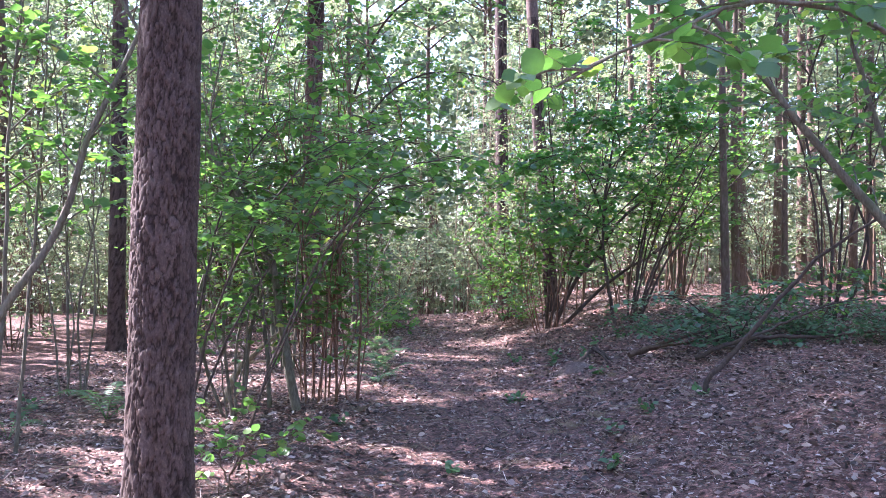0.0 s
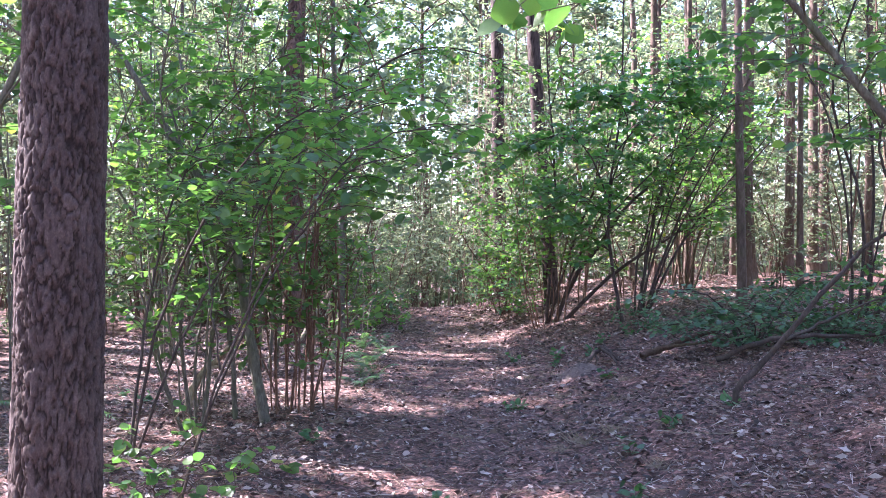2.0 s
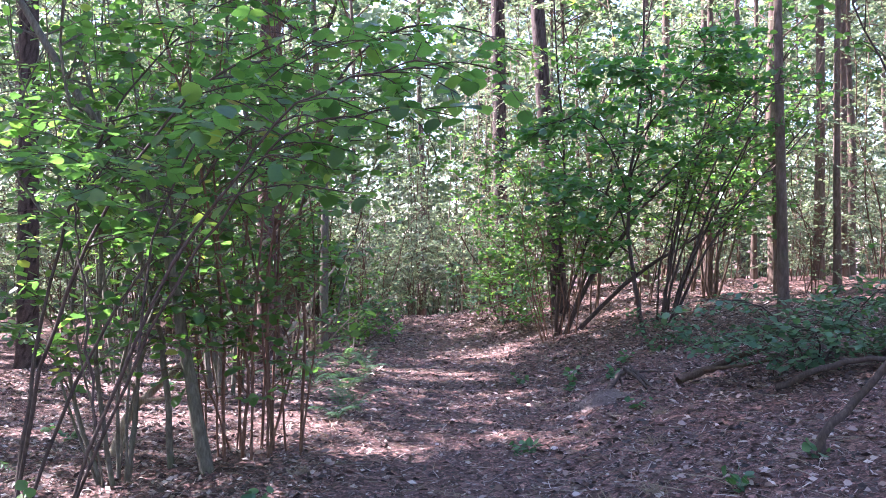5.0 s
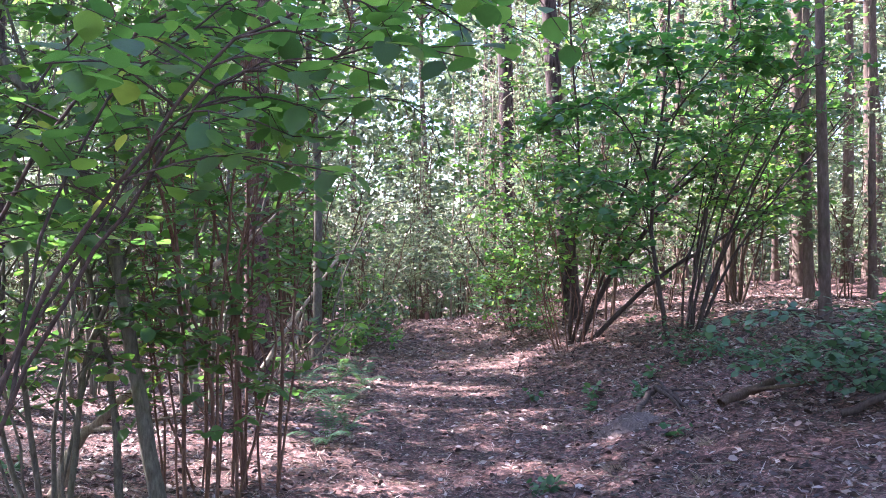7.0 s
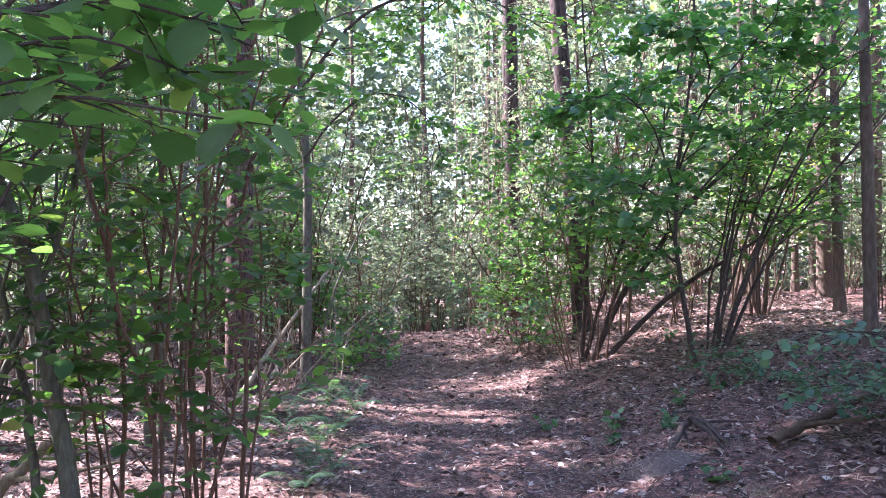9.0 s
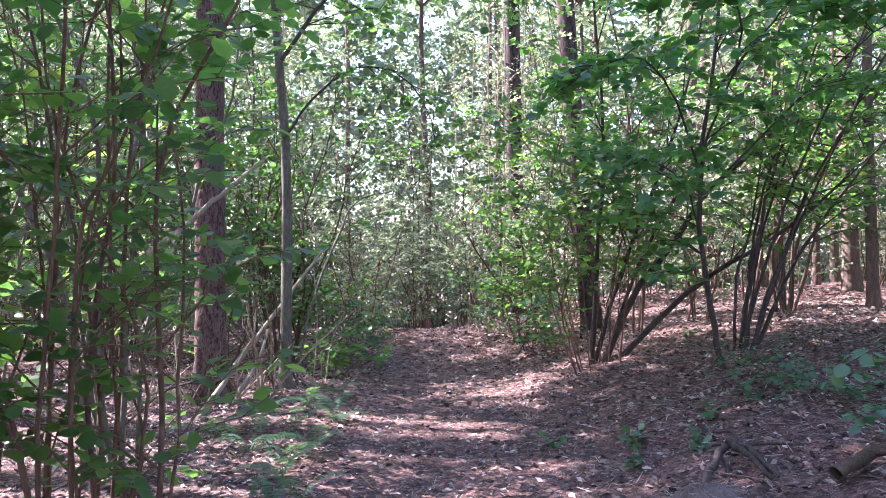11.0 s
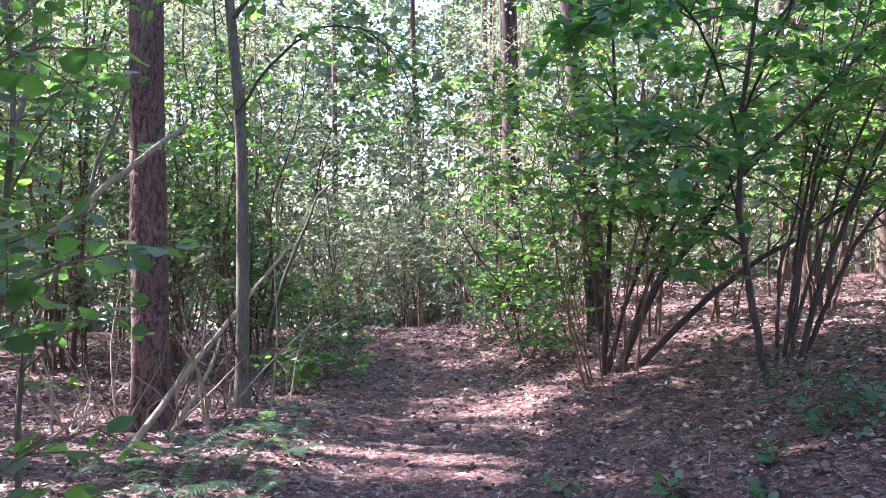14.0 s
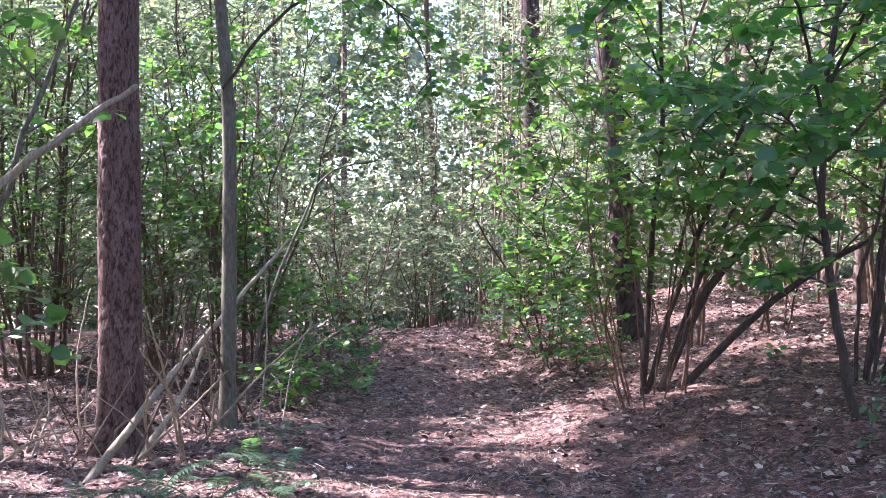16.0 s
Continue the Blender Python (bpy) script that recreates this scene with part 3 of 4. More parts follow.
shrub(H, "fan of dark hazel stems leaning outwards", 2.89, 13.55, side=9, low=0.45, reach=0.95, gap=0.11, seed=15, bark=dark_bark, shape=MID, rise=(-0.2, 0.4), lines=[
    ([(2.84, 13.55, 0.36), (2.93, 13.55, 1.05), (3.1, 13.5, 1.93), (3.32, 13.5, 2.6), (3.75, 13.4, 3.9)], 0.022),
    ([(2.90, 13.52, 0.36), (3.15, 13.5, 1.14), (3.41, 13.5, 1.8), (3.71, 13.4, 2.41), (4.4, 13.3, 3.6)], 0.024),
    ([(2.95, 13.55, 0.36), (3.28, 13.55, 1.14), (3.71, 13.5, 1.8), (4.6, 13.4, 2.9)], 0.022),
    ([(2.88, 13.6, 0.36), (2.97, 13.6, 1.27), (3.06, 13.6, 1.8), (3.41, 13.55, 2.98), (3.7, 13.5, 4.2)], 0.018),
    ([(2.80, 13.6, 0.36), (2.84, 13.6, 1.14), (2.97, 13.6, 1.58), (3.1, 13.6, 2.4), (3.3, 13.6, 3.8)], 0.015),
    ([(2.96, 13.65, 0.36), (3.3, 13.7, 1.3), (3.8, 13.75, 2.3), (4.5, 13.8, 3.7)], 0.019),
    ([(2.82, 13.5, 0.36), (3.02, 13.4, 1.2), (3.3, 13.3, 2.1), (3.8, 13.2, 3.2), (4.3, 13.1, 4.4)], 0.017),
    ([(2.92, 13.65, 0.36), (3.12, 13.75, 1.5), (3.5, 13.8, 2.6), (3.95, 13.9, 4.0)], 0.016)])
shrub(H, "fan of thin hazel stems on the bank", 4.3, 16.4, 9, 5.0, 0.9, (0.5, 0), (0.012, 0.026), 0.3, 11, 1.0, gap=0.12, seed=16, shape=MID)
shrub(H, "airy hazel thicket beyond the pine", -3.4, 12.3, 8, 5.6, 1.2, (0.1, 0), (0.012, 0.028), 0.25, 9, 1.0, gap=0.13, seed=51, shape=MID, bark=grey_bark)
shrub(H, "airy hazel thicket behind the litter clearing", -3.8, 9.2, 7, 5.0, 1.0, (0.0, 0), (0.010, 0.022), 0.4, 7, 0.9, gap=0.14, seed=52, shape=MID, bark=grey_bark)
shrub(H, "leafy hazel beside the path", -1.9, 16.9, 9, 4.6, 1.0, (0.1, 0), (0.010, 0.022), 0.12, 11, 1.0, gap=0.11, seed=53, shape=MID)
shrub(H, "leafy hazel beside the path", -3.1, 18.0, 9, 4.6, 1.0, (0.1, 0), (0.010, 0.026), 0.2, 10, 1.0, gap=0.12, seed=54, shape=MID)
shrub(H, "tall leafy hazel deep behind the pine", -4.2, 17.4, 8, 6.2, 1.2, (0, 0), (0.010, 0.026), 0.15, 13, 1.1, 0.08, 7, 0.13, 0.4, seed=57, shape=PLAIN, split=False)
shrub(H, "tall leafy hazel deep behind the pine", -5.9, 18.8, 8, 6.8, 1.2, (0, 0), (0.010, 0.026), 0.15, 13, 1.1, 0.08, 7, 0.13, 0.4, seed=58, shape=PLAIN, split=False)
shrub(H, "low leafy hazel thicket at the path edge", 1.25, 17.6, 10, 3.2, 0.9, (-0.1, -0.1), (0.007, 0.015), 0.08, 9, 0.8, gap=0.11, seed=55, shape=MID)
shrub(H, "sparse hazel stems on the shaded bank", 4.6, 10.6, 7, 4.8, 1.0, (0.3, 0), (0.012, 0.026), 0.4, 9, 1.0, gap=0.13, seed=56, shape=MID, bark=dark_bark)
# two hazels added beyond the view's edge to keep skylight off the bank
shrub(H, "tall hazel added out of view to shade the bank", 4.5, 4.7, 8, 5.0, 1.0, (-1.0, 0.2), (0.014, 0.03), 0.45, 12, 1.1, gap=0.11, seed=74, bark=grey_bark, shape=MID)
shrub(H, "tall hazel added out of view to shade the bank", 5.3, 8.0, 8, 5.4, 1.0, (-1.0, 0.0), (0.014, 0.03), 0.42, 12, 1.1, gap=0.11, seed=75, bark=grey_bark, shape=MID)
shrub("bent_branch", "dark bent dead branch rising from the bank", 2.12, 7.27, bare=True, seed=17, bark=dark_bark, lines=[
    ([(2.12, 7.27, 0.22), (2.15, 7.27, 0.45), (2.32, 7.27, 0.60), (2.48, 7.27, 0.80), (2.82, 7.27, 1.22), (3.19, 7.2, 1.55), (3.59, 7.2, 1.8), (4.4, 7.0, 2.1)], 0.027),
    ([(2.46, 7.27, 0.77), (2.8, 7.5, 0.85), (3.3, 7.7, 1.02), (3.9, 7.8, 1.1)], 0.014)])
shrub("leaning_tree", "grey tree leaning out over the bank", 4.3, 6.1, side=14, low=0.4, reach=0.9, seed=18, bark=grey_bark, rise=(-0.1, 0.4), lines=[
    ([(4.3, 6.1, 0.5), (3.5, 6.0, 1.15), (2.96, 6.0, 1.68), (2.5, 6.0, 2.2), (2.0, 6.0, 2.83), (1.2, 5.9, 3.7)], 0.045),
    ([(4.2, 6.6, 0.5), (3.7, 6.8, 1.5), (3.4, 6.9, 2.3), (3.1, 6.9, 3.2), (2.6, 6.8, 4.2)], 0.036)], singles=150)
shrub("leaning_tree", "hazel bough hanging over the path", 2.9, 4.4, side=9, low=0.5, reach=0.5, gap=0.07, twig=0.25, leaf=0.085, seed=61, bark=grey_bark, rise=(-0.15, 0.15), lines=[
    ([(2.9, 4.4, 0.4), (2.6, 4.2, 1.4), (2.1, 3.9, 2.3), (1.4, 3.6, 2.5), (0.85, 3.4, 2.32), (0.42, 3.3, 2.1)], 0.016)], singles=250)
shrub("leaning_tree", "bare grey stem leaning beside dark shoots", -3.5, 6.0, side=9, low=0.45, reach=0.9, seed=19, bark=grey_bark, lines=[
    ([(-3.6, 6.0, -0.05), (-3.1, 6.0, 0.85), (-2.6, 6.0, 1.6), (-2.36, 6.0, 2.26), (-2.05, 6.0, 2.9), (-1.7, 6, 3.7)], 0.036),
    ([(-3.2, 6.3, 0.0), (-3.08, 6.3, 1.2), (-3.05, 6.3, 2.4), (-2.9, 6.3, 3.6)], 0.022),
    ([(-3.1, 6.5, 0.0), (-3.0, 6.5, 1.2), (-2.9, 6.5, 2.4), (-2.8, 6.4, 3.8)], 0.016)])
shrub(H, "arching hazel branch with broad green leaves", -1.33, 5.7, side=11, low=0.5, reach=0.5, gap=0.085, per=5, twig=0.26, leaf=0.072, seed=20, bark=dark_bark, rise=(-0.06, 0.14), lines=[
    ([(-1.33, 5.7, 0.0), (-1.12, 5.7, 0.7), (-0.84, 5.7, 1.33), (-0.62, 5.7, 1.66), (-0.42, 5.7, 1.90), (-0.15, 5.7, 2.04), (0.12, 5.75, 2.08)], 0.0085),
    ([(-1.38, 5.75, 0.0), (-1.05, 5.75, 0.85), (-0.75, 5.75, 1.42), (-0.55, 5.72, 1.68), (-0.38, 5.7, 1.86), (-0.10, 5.9, 1.95)], 0.0075),
    ([(-0.95, 5.75, 1.05), (-0.95, 5.95, 1.5), (-0.80, 6.1, 1.9), (-0.45, 6.2, 2.2), (-0.15, 6.2, 2.32)], 0.006),
    ([(-1.10, 5.75, 0.8), (-1.2, 5.9, 1.3), (-1.3, 6.1, 1.65), (-1.2, 6.3, 1.85)], 0.006)], wild=0.2, singles=300)
shrub(H, "overhanging hazel boughs with broad leaves", -2.0, 7.0, side=11, low=0.45, reach=0.7, gap=0.10, per=5, leaf=0.078, seed=22, bark=dark_bark, wild=0.22, rise=(-0.15, 0.15), lines=[
    ([(-2.0, 7.0, 0.0), (-1.8, 6.9, 0.9), (-1.4, 6.8, 1.7), (-0.95, 6.7, 2.2), (-0.35, 6.6, 2.45)], 0.012),
    ([(-2.0, 7.05, 0.0), (-1.7, 7.1, 0.8), (-1.3, 7.2, 1.5), (-0.95, 7.3, 2.0), (-0.45, 7.4, 2.35)], 0.011),
    ([(-2.05, 7.1, 0.0), (-1.95, 7.3, 1.2), (-1.7, 7.6, 2.2), (-1.1, 7.9, 3.0)], 0.012)], singles=300)
shrub("beech_sapling", "low beech sapling with flat blue-green leaf sprays", 2.97, 9.4, side=11, low=0.3, reach=0.5, leaf=0.058, per=5, gap=0.075, twig=0.24, wild=0.22, seed=23, bark=dark_bark, green=deep_leaf, rise=(-0.12, 0.1), lines=[
    ([(2.97, 9.4, 0.35), (2.77, 9.3, 0.75), (2.42, 9.15, 1.0), (2.04, 9.05, 1.04)], 0.010),
    ([(3.00, 9.42, 0.35), (2.94, 9.2, 0.7), (2.72, 8.9, 0.85), (2.42, 8.7, 0.86)], 0.009),
    ([(3.02, 9.45, 0.35), (3.22, 9.4, 0.8), (3.42, 9.2, 1.1), (3.62, 9.0, 1.15)], 0.009),
    ([(2.96, 9.45, 0.35), (2.82, 9.6, 0.55), (2.62, 9.7, 0.64), (2.47, 9.7, 0.66)], 0.008),
    ([(3.04, 9.42, 0.35), (3.17, 9.2, 0.55), (3.42, 8.9, 0.68), (3.72, 8.7, 0.72)], 0.008),
    ([(3.02, 9.5, 0.35), (3.22, 9.7, 0.75), (3.42, 9.9, 0.95), (3.72, 10.0, 1.0)], 0.008)], singles=280, single=deep_leaf_single)
shrub("hazel_seedling", "young hazel shoots with pale broad leaves", -1.22, 5.3, 5, 0.6, 0.2, (0.05, 0), (0.003, 0.006), 0.3, 4, 0.16, 0.055, 4, 0.06, 0.1, 25, hazel_bark, singles=120)

shrub("hazel_bough", "thin arching bough with drooping leaves from the young tree", -1.43, 14.45, side=14, low=0.3, reach=0.45, gap=0.1, twig=0.22, leaf=0.07, seed=63, split=False, bark=dark_bark, rise=(-0.9, 0.0), shape=MID, lines=[
    ([(-1.43, 14.45, 2.5), (-1.1, 14.45, 2.93), (-0.7, 14.45, 3.2), (-0.3, 14.4, 3.16), (0.0, 14.4, 2.85), (0.12, 14.4, 2.4)], 0.014)])
shrub("hazel_bough", "leafy bough reaching across high over the path", -1.43, 14.5, side=22, low=0.1, reach=0.9, gap=0.11, twig=0.34, leaf=0.08, seed=64, split=False, bark=dark_bark, rise=(-0.8, 0.2), shape=MID, lines=[
    ([(-1.43, 14.45, 3.3), (-0.9, 14.5, 4.0), (-0.2, 14.5, 4.35), (0.6, 14.6, 4.3), (1.3, 14.6, 3.95)], 0.022),
    ([(-1.43, 14.45, 4.0), (-1.0, 14.0, 4.9), (-0.3, 13.5, 5.4), (0.6, 13.2, 5.5), (1.6, 13.0, 5.3)], 0.024)])

# ---- dead wood ----
def dead_branch(label, lines, seed, material=None, name="dead_branch"):
    r = np.random.default_rng(seed)
    x, y, z = lines[0][0][0]
    th = thing(name, label, "branch", x, y, z)
    for q, (pts, rad) in enumerate(lines):
        line = smooth_line(np.array(pts) - (x, y, z), 20)
        line[1:] += r.normal(0, min(0.006, 0.22 * rad), (19, 3))
        part("limb" if q == 0 else "side_branch", tube(Geo(), line, np.linspace(rad, rad * 0.45, 20), 9, 0.07, r), material or dead_wood, th)
    return th


dead_branch("pale dead branch propped against a thin tree", [
    ([(-1.95, 13.1, -0.08), (-1.72, 14.1, 0.45), (-1.5, 15.1, 0.9), (-1.28, 16.2, 1.39)], 0.030),
    ([(-1.76, 13.3, -0.07), (-1.62, 13.9, 0.3), (-1.55, 14.3, 0.62)], 0.026),
    ([(-1.70, 14.2, 0.48), (-1.66, 14.2, 0.8), (-1.72, 14.2, 1.05)], 0.010),
    ([(-1.34, 15.9, 1.25), (-1.32, 16.0, 1.5), (-1.38, 16.0, 1.75)], 0.012)], 31)
dead_branch("thin dead branch leaning beside a young tree", [([(-1.35, 14.6, 0.0), (-1.2, 14.7, 0.8), (-0.95, 14.9, 1.5), (-0.75, 15.0, 1.9), (-0.35, 15.1, 2.02)], 0.014)], 32, grey_bark)
dead_branch("broken grey branch caught in the hazel", [([(-1.95, 10.9, 1.15), (-1.6, 11.0, 1.42), (-1.25, 11.2, 1.75), (-0.97, 11.4, 2.02)], 0.024)], 33)
dead_branch("dead branch lying on the bank", [([(2.0, 9.6, 0.36), (2.4, 9.85, 0.45), (2.8, 10.1, 0.54), (3.4, 10.4, 0.62)], 0.036),
                                            ([(2.2, 9.75, 0.42), (2.5, 9.6, 0.48), (2.9, 9.6, 0.55)], 0.018)], 34, hazel_bark)
dead_branch("gnarled dark root lying on the litter", [([(1.48, 9.95, 0.15), (1.58, 10.12, 0.27), (1.70, 10.30, 0.33), (1.80, 10.28, 0.33), (1.86, 10.10, 0.27), (1.93, 9.92, 0.23)], 0.026),
    ([(1.72, 10.30, 0.36), (1.80, 10.18, 0.30), (1.84, 10.0, 0.24)], 0.022), ([(1.78, 10.30, 0.33), (1.95, 10.36, 0.33), (2.12, 10.28, 0.34)], 0.012),
    ([(1.66, 10.26, 0.31), (1.66, 10.12, 0.24), (1.62, 9.98, 0.18)], 0.012), ([(1.80, 10.30, 0.33), (1.78, 10.42, 0.38), (1.70, 10.52, 0.36)], 0.013)], 35, dark_bark, "root")
dead_branch("pale bent dead branch among the hazel stems", [([(-2.12, 8.65, -0.03), (-2.02, 8.68, 0.27), (-1.85, 8.7, 0.46), (-1.58, 8.75, 0.70)], 0.042), ([(-1.9, 8.7, 0.4), (-1.75, 8.6, 0.42), (-1.3, 8.5, 0.52)], 0.016)], 36)
dead_branch("dark dead branch lying along the bank", [([(2.5, 8.9, 0.42), (2.95, 8.75, 0.62), (3.5, 8.6, 0.66), (4.2, 8.5, 0.72)], 0.026)], 37, dark_bark)

def tangle():
    """Thin dead shoots and broken twigs round the pine's foot."""
    r = np.random.default_rng(88)
    for k in range(54):
        x, y = r.uniform(-2.8, -1.0), r.uniform(13.2, 15.0)
        z = gz(x, y)
        a, ln = r.uniform(0, 6.28), r.uniform(0.4, 1.5)
        d = np.array((math.cos(a) * r.uniform(0.1, 0.9), math.sin(a) * 0.5, r.uniform(0.35, 1.0)))
        p = np.array((x, y, z - 0.02))
        mid = p + d * ln * 0.5 + np.append(r.normal(0, 0.05, 2), 0.05)
        dead_branch("thin dry shoot standing in the litter", [([p, mid, p + d * ln], r.uniform(0.005, 0.012))], 900 + k, dead_wood if k % 5 else hazel_bark, "dry_shoot")


tangle()


def soil_mound(x, y, size, seed):
    """A low heap of pale crumbs and stalks."""
    r = np.random.default_rng(seed)
    g = Geo()
    n, m = 14, 40
    a = np.linspace(0, 2 * math.pi, m, endpoint=False)
    f = np.linspace(0, 1, n)
    R = size * f[:, None] * (1 + 0.12 * np.sin(3 * a + 1)[None] + 0.08 * np.sin(5 * a)[None])
    X, Y = R * np.cos(a), R * np.sin(a) * 0.8
    Z = 0.42 * size * (1 - f[:, None] ** 2) ** 1.3 + r.normal(0, 0.007, (n, m)) + ground_height(x + X, y + Y) - 0.012 - gz(x, y)
    i, j = np.meshgrid(np.arange(n - 1), np.arange(m), indexing="ij")
    q = np.stack([i * m + j, i * m + (j + 1) % m, (i + 1) * m + (j + 1) % m, (i + 1) * m + j], -1).reshape(-1, 4)
    g.put(np.stack([X, Y, Z], -1), q)
    heap = thing("soil_mound", "low pale heap of crumbled soil and stalks", "soil mound", x, y, gz(x, y))
    part("soil", g, mound_soil, heap)
    k = 500
    rr, aa = size * np.sqrt(r.uniform(0, 1, k)), r.uniform(0, 6.28, k)
    px, py = rr * np.cos(aa), rr * np.sin(aa) * 0.8
    pz = 0.42 * size * (1 - (rr / size) ** 2) ** 1.3 + ground_height(x + px, y + py) - gz(x, y)
    g = Geo()
    blades(g, np.stack([px, py, pz], -1), np.stack([np.cos(3 * aa), np.sin(3 * aa), r.normal(0, 0.4, k)], -1), np.array((0, 0, 1.0)) + r.normal(0, 0.5, (k, 3)), r.uniform(0.015, 0.05, k), SLIVER)
    tagged(part("stalk_litter", g, dry_leaf, heap), kind="stuff")


soil_mound(1.42, 9.8, 0.24, 3)


def grass_tuft(x, y, size, seed):
    r = np.random.default_rng(seed)
    tuft = thing("grass_tuft", "small tuft of pale dry grass blades", "grass", x, y, gz(x, y), "dry grass tufts")
    k = 60
    az = r.uniform(0, 6.28, k)
    ax = np.stack([np.cos(az), np.sin(az), r.uniform(0.2, 1.2, k)], -1)
    g = Geo()
    blades(g, np.stack([r.normal(0, size * 0.5, k), r.normal(0, size * 0.4, k), np.zeros(k)], -1), ax, np.stack([-np.sin(az), np.cos(az), np.full(k, 0.4)], -1), size * r.uniform(0.5, 1.2, k), SLIVER)
    tagged(part("tuft", g, dead_wood, tuft), kind="stuff")


for k, (x, y, s) in enumerate([(1.05, 7.15, 0.14), (1.25, 7.25, 0.12), (0.9, 7.05, 0.10), (1.5, 8.3, 0.12), (1.15, 8.9, 0.1), (1.7, 8.9, 0.12), (1.35, 6.3, 0.1), (-0.75, 8.0, 0.1), (-0.7, 12.0, 0.12), (1.0, 10.4, 0.1)]):
    grass_tuft(x, y, s * 0.65, 950 + k)


# ---- the woods further off ----
def path_middle(y):
    return float(np.interp(y, [0, 12, 24, 40], [0.1, 0.1, -0.45, -2.5]))


def scatter(r, n, box, fits, apart):
    spots = []
    for _ in range(n * 60):
        x, y = r.uniform(box[0], box[1]), r.uniform(box[2], box[3])
        if fits(x - path_middle(y), y) and all((x - a) ** 2 + (y - b) ** 2 > apart ** 2 for a, b in spots):
            spots.append((x, y))
            if len(spots) == n:
                break
    return spots


def woods():
    r = np.random.default_rng(77)
    low = [shrub("understorey_shrub", "leafy understorey shrub deep in the wood", 40 + 4 * q, -60, 5, 2.6 + 0.5 * q, 0.9, (0, 0), (0.008, 0.018), 0.06, 10, 0.9, 0.066, 12, 0.16, 0.45, 100 + q, None, hazed_far_leaf, PLAIN, sides=4, split=False) for q in range(3)]
    high = [shrub("young_tree", "slender young tree with an airy crown deep in the wood", 60 + 6 * q, -60, 3, 7.0 + q, 1.1, (0, 0), (0.016, 0.036), 0.22, 20, 1.5, 0.078, 12, 0.18, 0.6, 120 + q, None, hazed_far_leaf, PLAIN, sides=5, split=False) for q in range(3)]
    tall = [leafy_tree("forest_tree", "tall straight forest tree deep in the wood, some added unseen for shade", 80 + 6 * q, -60, 15 + q, 0.10 + 0.02 * q, 200 + q, 0.60, 22, 2.9, 0.22, gap=0.14, sides=8) for q in range(3)]

    def side(d, y):
        return abs(d) > (4.4 if d < 0 else 5.2) if y < 16 else abs(d) > (1.35 if y < 26 else 0.0)

    for k, (x, y) in enumerate(scatter(r, 62, (-15, 15, 6, 31), lambda d, y: side(d, y) and abs(d) < 0.5 * y + 1.2, 1.25)):
        copy_thing(low[k % 3], pose(x, y, gz(x, y), 0, 0, r.uniform(0, 360)))
    for k, (x, y) in enumerate(scatter(r, 40, (-18, 18, 7, 34), lambda d, y: (5.5 if y < 16 else 2.3 if y < 27 else 0) < abs(d) < 0.5 * y + 1.5, 1.9)):
        copy_thing(high[k % 3], pose(x, y, gz(x, y), 0, 0, r.uniform(0, 360)))
    for k, (x, y) in enumerate(scatter(r, 58, (-21, 19, -14, 46), lambda d, y: (abs(d) > (6.5 if y < 30 else 3)) and not (0 < d < 10 and 6 < y < 17) and not (-16 < d < 0 and 5 < y < 27), 2.8)):
        copy_thing(tall[k % 3], pose(x, y, gz(x, y), 0, 0, r.uniform(0, 360)))
    # the left-hand ones stand out of view, added so their crowns shade the bank
    for k, (x, y) in enumerate([(-6.6, 10.6), (-7.4, 12.7), (-7.3, 14.4), (-8.9, 17.4), (-8.6, 13.4), (-8.0, 16.0), (-8.7, 14.9), (-10.0, 15.7), (-6.4, 8.4), (-5.8, 6.2), (-5.4, 9.6), (-8.4, 11.2), (-6.2, 12.0), (-7.9, 9.4), (-9.2, 16.0), (-5.2, 7.6), (-7.2, 7.0), (-14.0, 13.0), (-9.0, 9.9), (-10.4, 10.8), (-8.8, 8.0), (-2.5, 30.0), (1.5, 31.5), (-0.5, 34.0), (4.0, 33.0), (-5.0, 33.5)]):
        copy_thing(tall[k % 3], pose(x, y, gz(x, y), 0, 0, 77 * k))
    for k, (x, y) in enumerate([(-2.6, 25.5), (1.8, 26.0), (-0.4, 28.5), (3.2, 28.5), (-4.2, 28.0), (0.8, 30.0), (-1.8, 31.5), (2.4, 24.2), (-3.2, 22.6), (-6.0, 19.5), (-7.5, 21.0), (-6.6, 23.4), (-8.6, 24.5), (-10.2, 22.8), (-9.6, 26.4), (-11.8, 25.0), (-5.6, 26.0), (-4.8, 20.8), (-12.6, 28.0)]):
        copy_thing(high[k % 3], pose(x, y, gz(x, y), 0, 0, 61 * k))
    for k, (x, y) in enumerate([(-1.2, 20.0), (1.3, 20.6), (-1.5, 21.6), (0.9, 22.4), (-1.9, 23.4), (0.5, 24.2), (-0.6, 26.0), (0.7, 26.6), (-1.8, 26.5), (-2.3, 19.6), (2.6, 19.5)]):
        copy_thing(low[k % 3], pose(x, y, gz(x, y), 0, 0, 50 * k))
    for p in low + high + tall:
        for o in (*p.children_recursive, p):
            bpy.data.objects.remove(o)


woods()
